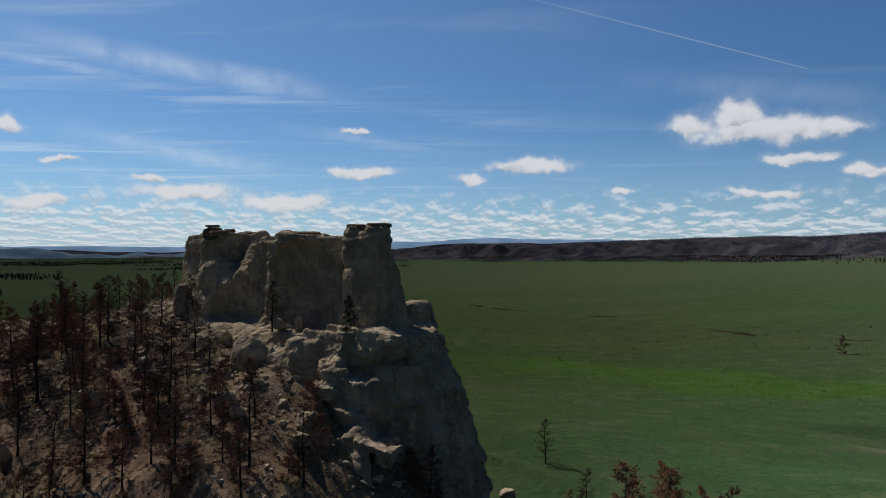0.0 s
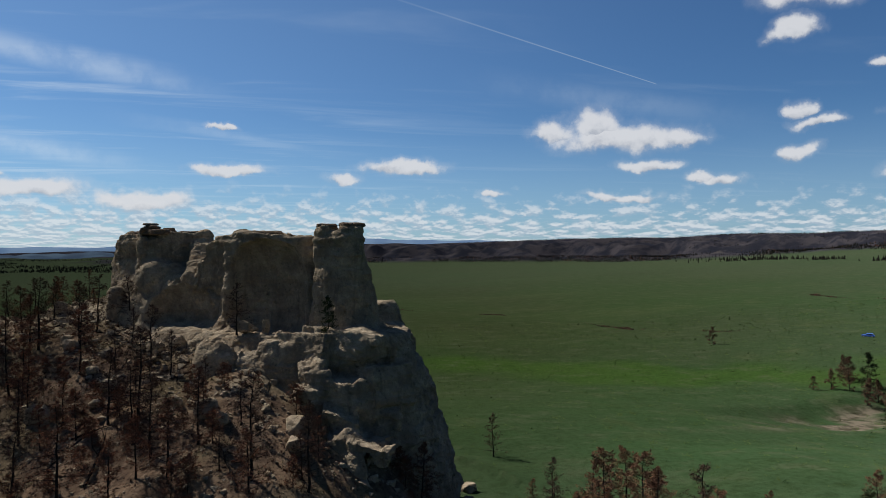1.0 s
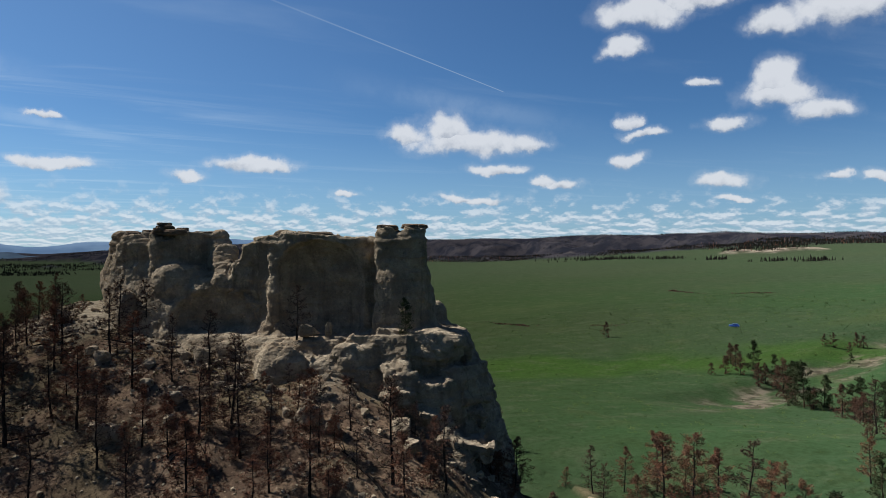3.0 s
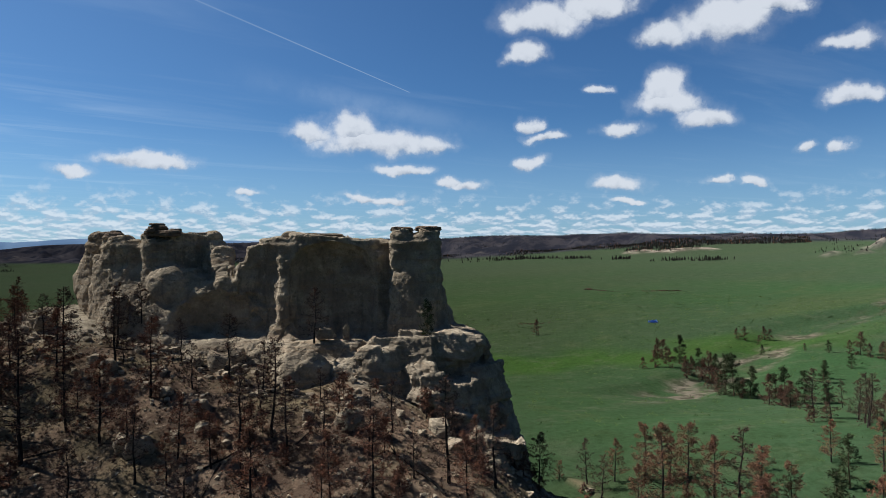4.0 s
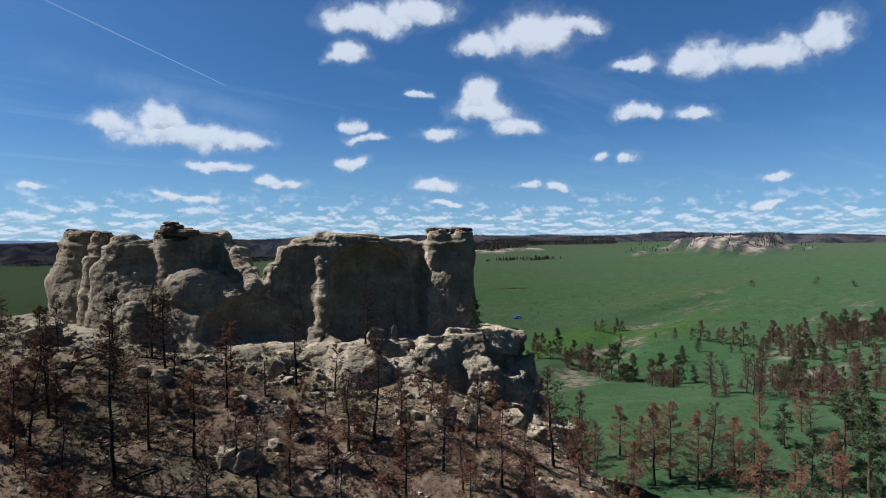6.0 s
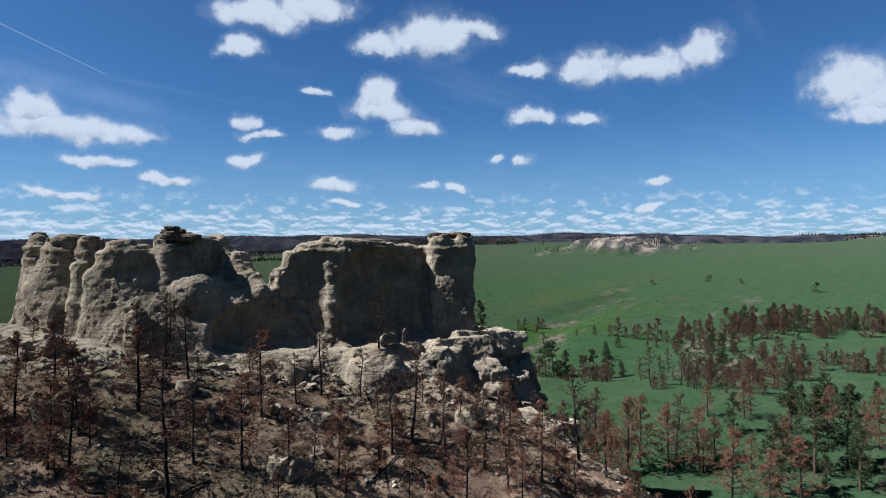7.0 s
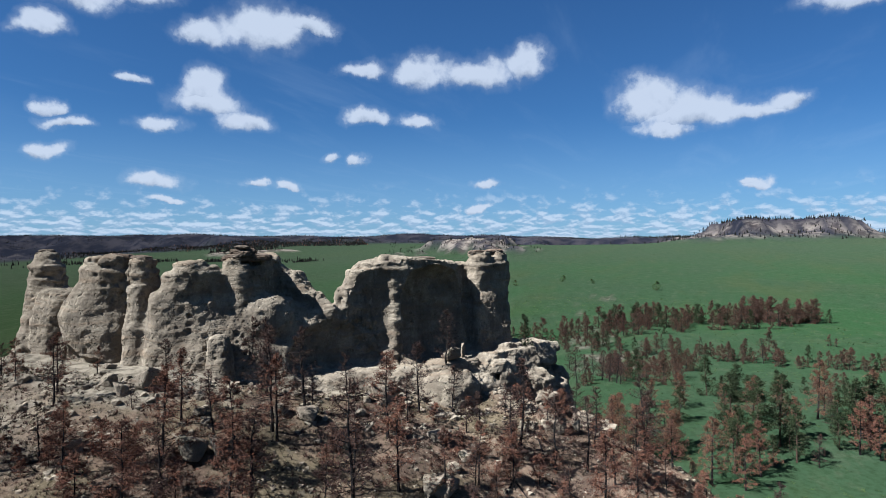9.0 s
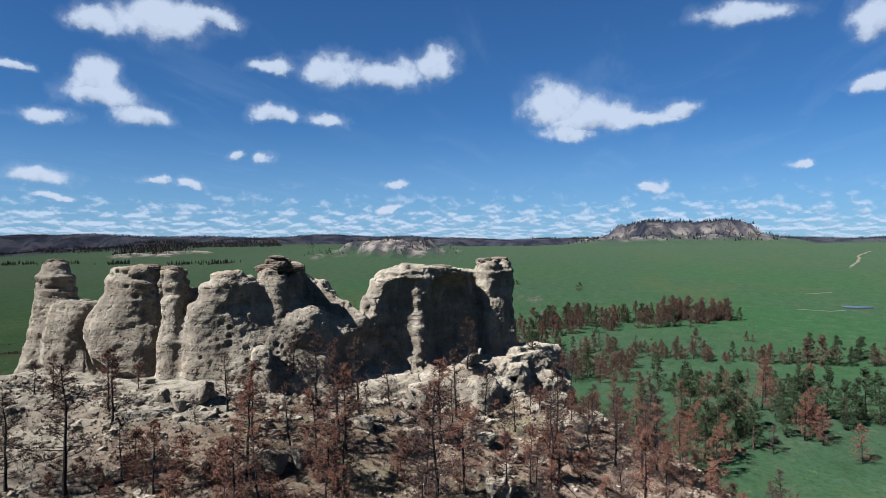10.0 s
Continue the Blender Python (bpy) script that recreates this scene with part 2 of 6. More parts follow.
def sandstone(name, light, dark, rust):
    mat, n, bsdf, at = material(name)
    x, y, z = n.split(at)
    warp = n.noise(at, 0.12, 3.0)
    beds = n.noise(n.join(n.math("MULTIPLY", x, 0.04), n.math("MULTIPLY", y, 0.04), n.math("ADD", z, n.math("MULTIPLY", warp, 2.0))), 1.7, 4.0, 0.6)
    blotch = n.noise(at, 0.35, 5.0, 0.6)
    grain = n.noise(at, 5.0, 6.0, 0.65)
    streak = n.noise(n.vec("MULTIPLY", at, (1.0, 1.0, 0.12)), 1.1, 4.0, 0.6)
    col = n.mix(n.ramp(blotch, 0.35, 0.68), dark, light)
    col = n.mix(n.ramp(beds, 0.52, 0.66, 0.0, 0.45), col, rust)
    col = n.mix(n.ramp(streak, 0.50, 0.66, 0.0, 0.4), col, (0.062, 0.050, 0.040))
    col = n.mix(n.ramp(grain, 0.3, 0.7, 0.4, 0.0), col, (0.08, 0.070, 0.056))
    crust = n.noise(at, 0.9, 6.0, 0.7)
    col = n.mix(n.ramp(crust, 0.56, 0.66, 0.0, 0.4), col, tuple(0.45 * c for c in dark))
    col = n.mix(n.ramp(crust, 0.30, 0.42, 0.45, 0.0), col, tuple(1.25 * c for c in light))
    n.plug(bsdf.inputs["Base Color"], col)
    cracks = n.add("ShaderNodeTexVoronoi")
    cracks.feature = "DISTANCE_TO_EDGE"
    n.plug(cracks.inputs["Vector"], n.vec("ADD", n.vec("MULTIPLY", at, (0.5, 0.5, 0.8)), n.join(0.0, 0.0, n.math("MULTIPLY", blotch, 2.0))))
    cracks.inputs["Scale"].default_value = 0.7
    gap = n.math("MULTIPLY", n.ramp(cracks.outputs[0], 0.0, 0.016, -0.16, 0.0), n.ramp(blotch, 0.45, 0.55))
    height = n.math("ADD", n.math("MULTIPLY", n.noise(at, 1.1, 6.0, 0.55), 0.5), n.math("MULTIPLY", beds, 0.35))
    height = n.math("ADD", height, gap)
    pits = n.add("ShaderNodeTexVoronoi")
    n.plug(pits.inputs["Vector"], at)
    pits.inputs["Scale"].default_value = 1.9
    hole = n.math("MULTIPLY", n.ramp(pits.outputs[0], 0.12, 0.28, -0.5, 0.0), n.ramp(crust, 0.45, 0.55))
    height = n.math("ADD", n.math("ADD", height, hole), n.math("MULTIPLY", n.noise(at, 6.0, 4.0, 0.6), 0.10))
    fine_beds = n.noise(n.join(n.math("MULTIPLY", x, 0.15), n.math("MULTIPLY", y, 0.15), n.math("ADD", n.math("MULTIPLY", z, 2.4), n.math("MULTIPLY", warp, 6.0))), 1.5, 5.0, 0.6)
    height = n.math("ADD", height, n.math("MULTIPLY", n.math("MULTIPLY", fine_beds, n.ramp(blotch, 0.42, 0.66)), 0.26))
    relief(n, bsdf, height, 1.0, 0.7)
    return mat


ROCK = sandstone("sandstone", (0.244, 0.203, 0.150), (0.136, 0.110, 0.081), (0.172, 0.118, 0.075))
CAP = sandstone("ironstone_cap", (0.1275, 0.099, 0.075), (0.075, 0.0585, 0.045), (0.1125, 0.0675, 0.045))
RUBBLE = sandstone("rubble_stone", (0.250, 0.206, 0.152), (0.138, 0.112, 0.084), (0.148, 0.098, 0.064))


def ground_material():
    mat, n, bsdf, at = material("prairie_ground")
    wide, mid, small = n.noise(at, 0.006, 5.0, 0.6), n.noise(at, 0.045, 5.0, 0.62), n.noise(at, 0.9, 6.0, 0.66)
    x, y, z = n.split(at)
    stripes = n.noise(n.join(n.math("MULTIPLY", x, 0.25), y), 0.016, 5.0, 0.62, distort=0.8)
    dry = n.mix(n.ramp(wide, 0.36, 0.64), (0.0152, 0.0200, 0.0090), (0.0124, 0.0212, 0.0078))
    moist = n.mix(n.ramp(wide, 0.36, 0.64), (0.0155, 0.0268, 0.0143), (0.0130, 0.0286, 0.0120))
    grass = n.mix(attribute(n, "east"), dry, moist)
    grass = n.mix(n.ramp(stripes, 0.50, 0.68, 0.0, 0.65), grass, (0.0207, 0.0285, 0.0124))
    grass = n.mix(n.ramp(mid, 0.54, 0.74, 0.0, 0.5), grass, (0.0248, 0.0313, 0.0144))
    grass = n.mix(attribute(n, "green_band"), grass, (0.0157, 0.0339, 0.0052))
    # grass blends to a paler green with distance from the origin
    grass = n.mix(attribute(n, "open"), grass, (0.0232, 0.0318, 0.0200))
    clumps = n.noise(n.join(n.math("MULTIPLY", x, 0.6), y), 0.16, 6.0, 0.72)
    grass = n.mix(n.ramp(clumps, 0.50, 0.68, 0.0, 0.42), grass, (0.0352, 0.0405, 0.0248))
    grass = n.mix(n.ramp(clumps, 0.32, 0.46, 0.5, 0.0), grass, (0.0078, 0.0137, 0.0052))
    grass = n.mix(n.ramp(small, 0.3, 0.6, 0.45, 0.0), grass, (0.0052, 0.0091, 0.0032))
    # burnt slope: ash, bare earth, stones and some new grass
    soil = n.mix(n.ramp(n.noise(at, 0.25, 6.0, 0.68), 0.4, 0.62), (0.054, 0.037, 0.027), (0.122, 0.085, 0.059))
    soil = n.mix(n.ramp(n.noise(at, 0.07, 4.0, 0.6), 0.44, 0.60, 0.0, 0.75), soil, (0.086, 0.070, 0.042))
    soil = n.mix(n.ramp(small, 0.56, 0.72, 0.0, 0.6), soil, (0.0914, 0.077, 0.0587))
    soil = n.mix(n.ramp(small, 0.28, 0.42, 0.75, 0.0), soil, (0.0144, 0.0124, 0.0104))
    sand = n.mix(n.ramp(small, 0.35, 0.62), (0.0718, 0.06, 0.0444), (0.1696, 0.1436, 0.1076))
    clods = n.noise(at, 2.6, 5.0, 0.7)
    soil = n.mix(n.ramp(clods, 0.34, 0.48, 0.8, 0.0), soil, (0.012, 0.010, 0.009))
    soil = n.mix(n.ramp(clods, 0.58, 0.68, 0.0, 0.7), soil, (0.165, 0.125, 0.090))
    slope = n.mix(attribute(n, "sand"), soil, sand)
    col = n.mix(attribute(n, "burnt"), grass, slope)
    # dark scarp colours with a bluish haze tint of distance mixed in
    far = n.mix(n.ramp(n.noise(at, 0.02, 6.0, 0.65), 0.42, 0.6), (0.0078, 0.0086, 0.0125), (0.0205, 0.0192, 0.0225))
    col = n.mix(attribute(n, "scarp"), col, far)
    pale = n.mix(n.ramp(n.noise(at, 0.06, 5.0, 0.6), 0.4, 0.6), (0.0391, 0.0307, 0.0261), (0.155, 0.130, 0.108))
    col = n.mix(attribute(n, "pale"), col, pale)
    worn = n.mix(n.ramp(n.noise(at, 0.3, 5.0, 0.6), 0.4, 0.6), (0.0261, 0.0209, 0.017), (0.0718, 0.0587, 0.0476))
    col = n.mix(attribute(n, "bare"), col, worn)
    n.plug(bsdf.inputs["Base Color"], col)
    relief(n, bsdf, n.math("ADD", small, n.math("MULTIPLY", n.noise(at, 4.0, 4.0), 0.3)), 0.7, 0.35)
    return mat


def bark_material(name, dark, light):
    mat, n, bsdf, at = material(name)
    grain = n.noise(n.vec("MULTIPLY", at, (6.0, 6.0, 1.2)), 2.0, 4.0, 0.6)
    n.plug(bsdf.inputs["Base Color"], n.mix(n.ramp(grain, 0.4, 0.7), dark, light))
    relief(n, bsdf, grain, 0.6, 0.05)
    return mat


def needle_material(name, one, two, three):
    mat, n, bsdf, at = material(name)
    col = n.mix(object_random(n), one, two)
    col = n.mix(n.ramp(n.noise(at, 1.3, 3.0), 0.4, 0.62), col, three)
    n.plug(bsdf.inputs["Base Color"], col)
    bsdf.inputs["Roughness"].default_value = 0.75
    return mat


GROUND = ground_material()
CHAR = bark_material("charred_bark", (0.0078, 0.0072, 0.0072), (0.0294, 0.0248, 0.0222))
BARK = bark_material("pine_bark", (0.0229, 0.0157, 0.0117), (0.0653, 0.0457, 0.0326))
RUST = needle_material("scorched_needles", (0.074, 0.038, 0.026), (0.050, 0.030, 0.023), (0.098, 0.044, 0.028))
DULL = needle_material("burnt_twigs", (0.037, 0.023, 0.019), (0.028, 0.020, 0.017), (0.050, 0.028, 0.021))
FAR_RUST = needle_material("browned_needles", (0.046, 0.028, 0.021), (0.033, 0.023, 0.018), (0.058, 0.031, 0.022))
GREEN = needle_material("pine_needles", (0.013, 0.0196, 0.0104), (0.0164, 0.0222, 0.0111), (0.0235, 0.0294, 0.0144))
DRY = needle_material("dry_grass", (0.036, 0.034, 0.017), (0.046, 0.040, 0.022), (0.058, 0.049, 0.029))
LEAF = needle_material("shrub_leaves", (0.0209, 0.0391, 0.0111), (0.0274, 0.0418, 0.0144), (0.0365, 0.0496, 0.017))
FOREST = needle_material("far_burnt_wood", (0.0111, 0.0097, 0.0097), (0.0137, 0.0117, 0.0111), (0.0091, 0.0111, 0.0084))

# ---- the lie of the land ----
def vnoise(x, y, seed=0):
    """Smooth value noise on a unit lattice, -1 to 1, over arrays."""
    xi, yi = np.floor(x).astype(np.int64), np.floor(y).astype(np.int64)
    fx, fy = x - xi, y - yi
    fx, fy = fx * fx * (3 - 2 * fx), fy * fy * (3 - 2 * fy)

    def rnd(i, j):
        h = (i * 374761393 + j * 668265263 + seed * 982451653) & 0x7FFFFFFF
        h = ((h ^ (h >> 13)) * 1274126177) & 0x7FFFFFFF
        return ((h ^ (h >> 16)) & 0xFFFF) / 32767.5 - 1
    return (rnd(xi, yi) * (1 - fx) + rnd(xi + 1, yi) * fx) * (1 - fy) + (rnd(xi, yi + 1) * (1 - fx) + rnd(xi + 1, yi + 1) * fx) * fy


def fbm(x, y, seed=0, octaves=4, rough=0.5):
    total, amp = 0, 1.0
    for o in range(octaves):
        total = total + amp * vnoise(x * 2**o + 17.3 * o, y * 2**o - 9.1 * o, seed + o)
        amp *= rough
    return total


def step(v, lo, hi):
    t = np.clip((v - lo) / (hi - lo), 0, 1)
    return t * t * (3 - 2 * t)


def along(x, y, a, b):
    """Distance from the stretch a-b, how far along it (0 to 1), and the side (+: left of a to b)."""
    dx, dy = b[0] - a[0], b[1] - a[1]
    length = math.hypot(dx, dy)
    u = np.clip(((x - a[0]) * dx + (y - a[1]) * dy) / length**2, 0, 1)
    ex, ey = x - a[0] - u * dx, y - a[1] - u * dy
    return np.hypot(ex, ey), u, (dx * (y - a[1]) - dy * (x - a[0])) / length


CREST = [((-14, 80), (-40, 104), 26.8, 31.0), ((-40, 104), (-42, 122), 31.0, 31.5), ((-40, 104), (-78, 118), 31.0, 27.0)]


def plain(x, y):
    rise = 0.06 * np.maximum(0, x - 130) * (1 - 0.75 * step(y, 650, 1500)) * (1 - 0.8 * step(x, 800, 1900))
    terrace = 5.5 * step(-y + 8 * fbm(x / 40, y / 40, 19, 3), -112, -60) * step(x, 15, 60) * (1 - step(x, 150, 260))
    creek = -2.5 * step(-np.abs(y - 128 - 0.12 * x - 14 * fbm(x / 70, y / 200, 23, 3)), -16, -4) * step(x, 60, 110) * (1 - step(x, 330, 420))
    return rise + terrace + creek + 0.9 * fbm(x / 90, y / 90, 3, 3) + 6.5 * step(-np.hypot(x + 10, y - 75), -150, -40)


def hill(x, y):
    best = np.full_like(x, -100.0)
    for a, b, za, zb in CREST:
        d, u, side = along(x, y, a, b)
        back = (side < 0) & (b[0] > -60)
        drop = np.where(back, 0.5, 0.1) * d + 0.009 * d * d
        drop = np.where(d > 30, 11.1 + 0.62 * (d - 30), drop)
        best = np.maximum(best, za + (zb - za) * u - drop)
    east = step(x, -22, 8)
    return best - 9.0 * east


def scarp(x, y):
    """Far escarpments, the mesa and the pale outcrops: height above the plain, and how burnt and how pale."""
    r, az = np.hypot(x, y), np.degrees(np.arctan2(x, y))
    wind = 120 * fbm(az / 7.0, r * 0 + 2.0, 21, 4, 0.55)
    front = 1330 + 2.2e-1 * np.maximum(0, 55 - az) ** 2.05 + wind
    into = r - front
    gully = np.clip(np.sqrt(fbm(x / 130, y / 130, 5, 4, 0.5) ** 2 + 0.05), 0, 0.75)
    lift = 0.55 + 0.85 * step(az, 5, 48) - 0.35 * step(az, 62, 84)
    tall = 40 + (front + 260) * np.tan(np.radians(lift)) + 4 * fbm(az / 5, r / 500, 31, 3) - plain(x, y)
    tall = np.maximum(tall, 0) * step(az, -14, 4)
    shelf = step(into, -80 + 190 * gully, 120 + 240 * gully)
    up = tall * (0.30 * step(into, -170, 60) + 0.70 * shelf) - 9 * gully * step(into, -40, 60) * (1 - step(into, 160, 330))
    # mesa in the east
    mx, my = x - 1386, y + 126
    m = np.hypot(mx * 0.8, my * 1.3) + 60 * fbm(x / 70, y / 70, 9, 4)
    mesa = 46 * (0.45 * step(-m, -360, -170) + 0.55 * step(-m, -190, -120)) * (1 - 0.25 * step(m, 125, 170) * np.abs(fbm(x / 28, y / 28, 13, 3)))
    # pale knoll and low white outcrops at the foot of the scarp
    k = np.hypot((x - 800) * 0.8, (y - 330)) + 45 * fbm(x / 40, y / 40, 11, 4)
    knoll = 17 * step(-k, -105, -20)
    w = np.hypot((x - 741) * 0.74 + (y - 666) * 0.67, ((y - 666) * 0.74 - (x - 741) * 0.67) * 0.42) + 16 * fbm(x / 22, y / 22, 15, 3)
    white = 4.5 * step(-w, -38, -14)
    burnt = np.clip(step(up, 1.5, 8) + step(mesa, 4, 16) + step(knoll, 3, 9), 0, 1)
    pale = np.clip(0.55 * step(up, 4, 12) * step(-gully, -0.30, -0.05) * step(-up, -44, -24) * step(fbm(x / 45, y / 45, 27, 3), -0.4, 0.4) + 0.62 * step(mesa, 6, 16) * step(-mesa, -42, -33) * step(fbm(x / 16, y / 16, 17, 3), -0.5, 0.5) + 0.9 * step(knoll, 3, 8) * step(fbm(x / 12, y / 12, 18, 3), -0.6, 0.3) + step(white, 1, 2.5), 0, 1)
    return np.maximum.reduce([up, mesa, knoll, white]), burnt, pale


def ridges(x, y):
    """Low wooded ridges and mountains far off in the north."""
    r, az = np.hypot(x, y), np.degrees(np.arctan2(x, y))
    far = step(r, 3300, 4300) * (34 + 16 * fbm(az / 6, r / 900, 41, 4) + 12 * step(-az, 5, 40))
    near = step(r, 1100, 1700) * step(-az, -12, 8) * np.maximum(0, 10 * fbm(az / 4, r / 260, 43, 4))
    return np.maximum(far * 0.55, near)


def height(x, y):
    x, y = np.asarray(x, float), np.asarray(y, float)
    base = plain(x, y)
    h = hill(x, y)
    near = 0.55 * fbm(x / 6.0, y / 6.0, 51, 4) + 0.9 * fbm(x / 22, y / 22, 57, 2)
    h = h + near
    k = 4.0
    t = np.clip(0.5 + 0.5 * (h - base) / k, 0, 1)
    land = base * (1 - t) + h * t + k * t * (1 - t)
    up, _, _ = scarp(x, y)
    return land + np.maximum(up, ridges(x, y)) * step(np.hypot(x, y), 500, 700)


# ---- ground: one sheet to the horizon ----
def spread(lo, hi, fine_step, reach, grow=1.045):
    line, s = [lo, hi], fine_step
    line = list(np.arange(lo, hi, fine_step))
    a, b = lo, line[-1]
    while a > -reach:
        s = min(s * grow, 60.0 if reach and a < -900 else 30.0)
        a -= s
        line.insert(0, a)
    s = fine_step
    while b < reach:
        s = min(s * grow, 28.0 if b < 2300 else 60.0)
        b += s
        line.append(b)
    return np.array(line)


def mesh_from(name, verts, faces, smooth=True):
    me = bpy.data.meshes.new(name)
    me.from_pydata(verts.tolist() if hasattr(verts, "tolist") else verts, [], faces.tolist() if hasattr(faces, "tolist") else faces)
    if smooth:
        me.shade_smooth()
    return me


def build_ground():
    xs, ys = spread(-92, 24, 0.75, 4900), spread(44, 136, 0.75, 4900)
    gx, gy = np.meshgrid(xs, ys, indexing="ij")
    gz = height(gx, gy)
    verts = np.stack([gx, gy, gz], -1).reshape(-1, 3)
    i = np.arange(len(xs) * len(ys)).reshape(len(xs), len(ys))
    faces = np.stack([i[:-1, :-1], i[1:, :-1], i[1:, 1:], i[:-1, 1:]], -1).reshape(-1, 4)
    me = mesh_from("ground", verts, faces)
    x, y, z = verts.T
    over = hill(x, y) - plain(x, y)
    burnt = step(over + 2.5 * fbm(x / 9, y / 9, 61, 3), -1.0, 4.0)
    d1, u1, _ = along(x, y, (-9, 76), (-40, 104))
    d2, u2, _ = along(x, y, (-40, 104), (-41, 124))
    sand = step(-np.minimum(d1 + 5 * step(x, -22, -36) * 0, d2 - 3) + 3.5 * fbm(x / 4, y / 4, 67, 3), -10.5, -4.5)
    sand = np.maximum(sand, 0.75 * step(-np.hypot(x + 58, (y - 112) * 1.1) + 5 * fbm(x / 7, y / 7, 71, 3), -17, -6))
    _, dark, pale = scarp(x, y)
    outer = step(np.hypot(x, y), 500, 700)
    # a band of brighter green running across the plain
    green_band = 0.55 * step(-np.abs(y - 0.0 * x - 215 + 0.35 * (x - 40) + 14 * fbm(x / 30, y / 30, 73, 3)), -26, -6) * step(x, -10, 40) * (1 - step(x, 180, 330))
    wood = step(ridges(x, y), 3, 9)
    bare = step(-np.abs(y - 118 - 0.16 * x - 12 * fbm(x / 60, y / 200, 23, 3)), -15, -5) * 0.8 * step(fbm(x / 9, y / 7, 77, 4), 0.1, 0.7) * step(x, 60, 110) * (1 - step(x, 330, 420))
    bare = np.maximum(bare, step(-np.abs(y - 62 - 0.10 * x), -20, -8) * 0.8 * step(fbm(x / 9, y / 6, 79, 4), 0.25, 0.8) * step(x, 90, 150) * (1 - step(x, 300, 380)))
    # open: share of paler grass, rising from 250 m to 900 m out
    for key, values in (("burnt", burnt), ("sand", sand), ("scarp", np.maximum(dark, wood) * outer), ("pale", pale * outer), ("green_band", green_band), ("bare", bare), ("open", 0.6 * step(np.hypot(x, y), 250, 900)), ("east", step(np.degrees(np.arctan2(x + 90, np.maximum(y, 21) - 20)), 22, 75) * step(x, -120, 20))):
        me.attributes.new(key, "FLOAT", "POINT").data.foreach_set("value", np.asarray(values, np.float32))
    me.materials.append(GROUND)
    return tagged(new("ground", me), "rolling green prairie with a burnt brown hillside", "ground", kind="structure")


build_ground()

# ---- the sandstone butte ----
def smin(a, b, k):
    h = np.clip(0.5 + 0.5 * (b - a) / k, 0, 1)
    return b * (1 - h) + a * h - k * h * (1 - h)


class Solid:
    """A body of rock on a grid: columns and lumps joined softly, hollows taken away, and a skin laid over it."""

    def __init__(self, lo, hi, cell):
        self.lo, self.cell = np.array(lo, float), cell
        self.n = np.ceil((np.array(hi) - self.lo) / cell).astype(int) + 1
        self.d = np.full(self.n, 6.0, np.float32)

    def cut(self, lo, hi):
        a = np.clip(np.floor((np.array(lo) - self.lo) / self.cell).astype(int), 0, self.n)
        b = np.clip(np.ceil((np.array(hi) - self.lo) / self.cell).astype(int) + 1, 0, self.n)
        box = tuple(slice(i, j) for i, j in zip(a, b))
        axes = [self.lo[k] + self.cell * np.arange(a[k], b[k], dtype=np.float32) for k in range(3)]
        return box, axes[0][:, None, None], axes[1][None, :, None], axes[2][None, None, :]

    def put(self, box, d, k, hollow):
        old = self.d[box]
        self.d[box] = -smin(-old, d, k) if hollow else smin(old, d.astype(np.float32), k)

    def column(self, x, y, z0, z1, low, top, turn=0.0, power=2.4, k=0.9, swell=0.0, lean=(0.0, 0.0), hollow=False):
        """An upright body with oval section: half widths low at z0 and top at z1, turned by degrees."""
        r = max(*low, *top) * (1 + abs(swell)) + 2 + abs(lean[0]) + abs(lean[1])
        box, gx, gy, gz = self.cut((x - r, y - r, z0 - 2), (x + r, y + r, z1 + 2))
        t = np.clip((gz - z0) / (z1 - z0), 0, 1)
        c, s = math.cos(radians(turn)), math.sin(radians(turn))
        px, py = gx - x - lean[0] * t, gy - y - lean[1] * t
        a, b = px * c + py * s, -px * s + py * c
        fat = 1 + swell * np.sin(np.pi * t)
        ra, rb = (low[0] + (top[0] - low[0]) * t) * fat, (low[1] + (top[1] - low[1]) * t) * fat
        q = (np.abs(a / ra) ** power + np.abs(b / rb) ** power) ** (1 / power)
        side = (q - 1) * np.minimum(ra, rb)
        ends = np.maximum(z0 - gz, gz - z1)
        self.put(box, -smin(-side, -ends, 0.8), k, hollow)

    def ridge(self, points, z0, k=0.4, hollow=False):
        """A wall along a line in plan: each point has x, y, top, and half widths at the top and at z0."""
        pts = np.array(points, float)
        r = pts[:, 3:].max() + 2
        box, gx, gy, gz = self.cut((pts[:, 0].min() - r, pts[:, 1].min() - r, z0 - 2), (pts[:, 0].max() + r, pts[:, 1].max() + r, pts[:, 2].max() + 2))
        whole = None
        for p, q in zip(pts, pts[1:]):
            dx, dy = q[0] - p[0], q[1] - p[1]
            u = np.clip(((gx - p[0]) * dx + (gy - p[1]) * dy) / (dx * dx + dy * dy), 0, 1)
            away = np.hypot(gx - p[0] - u * dx, gy - p[1] - u * dy)
            top, high, low = (p[i] + (q[i] - p[i]) * u for i in (2, 3, 4))
            t = np.clip((top - gz) / (top - z0), 0, 1)
            d = -smin(-(away - high - (low - high) * t), -np.maximum(z0 - gz, gz - top), 0.7)
            whole = d if whole is None else smin(whole, d, 0.3)
        self.put(box, whole, k, hollow)

    def lump(self, x, y, z, rx, ry, rz, turn=0.0, k=0.9, hollow=False, power=2.0):
        r = max(rx, ry) + 2
        box, gx, gy, gz = self.cut((x - r, y - r, z - rz - 2), (x + r, y + r, z + rz + 2))
        c, s = math.cos(radians(turn)), math.sin(radians(turn))
        px, py = gx - x, gy - y
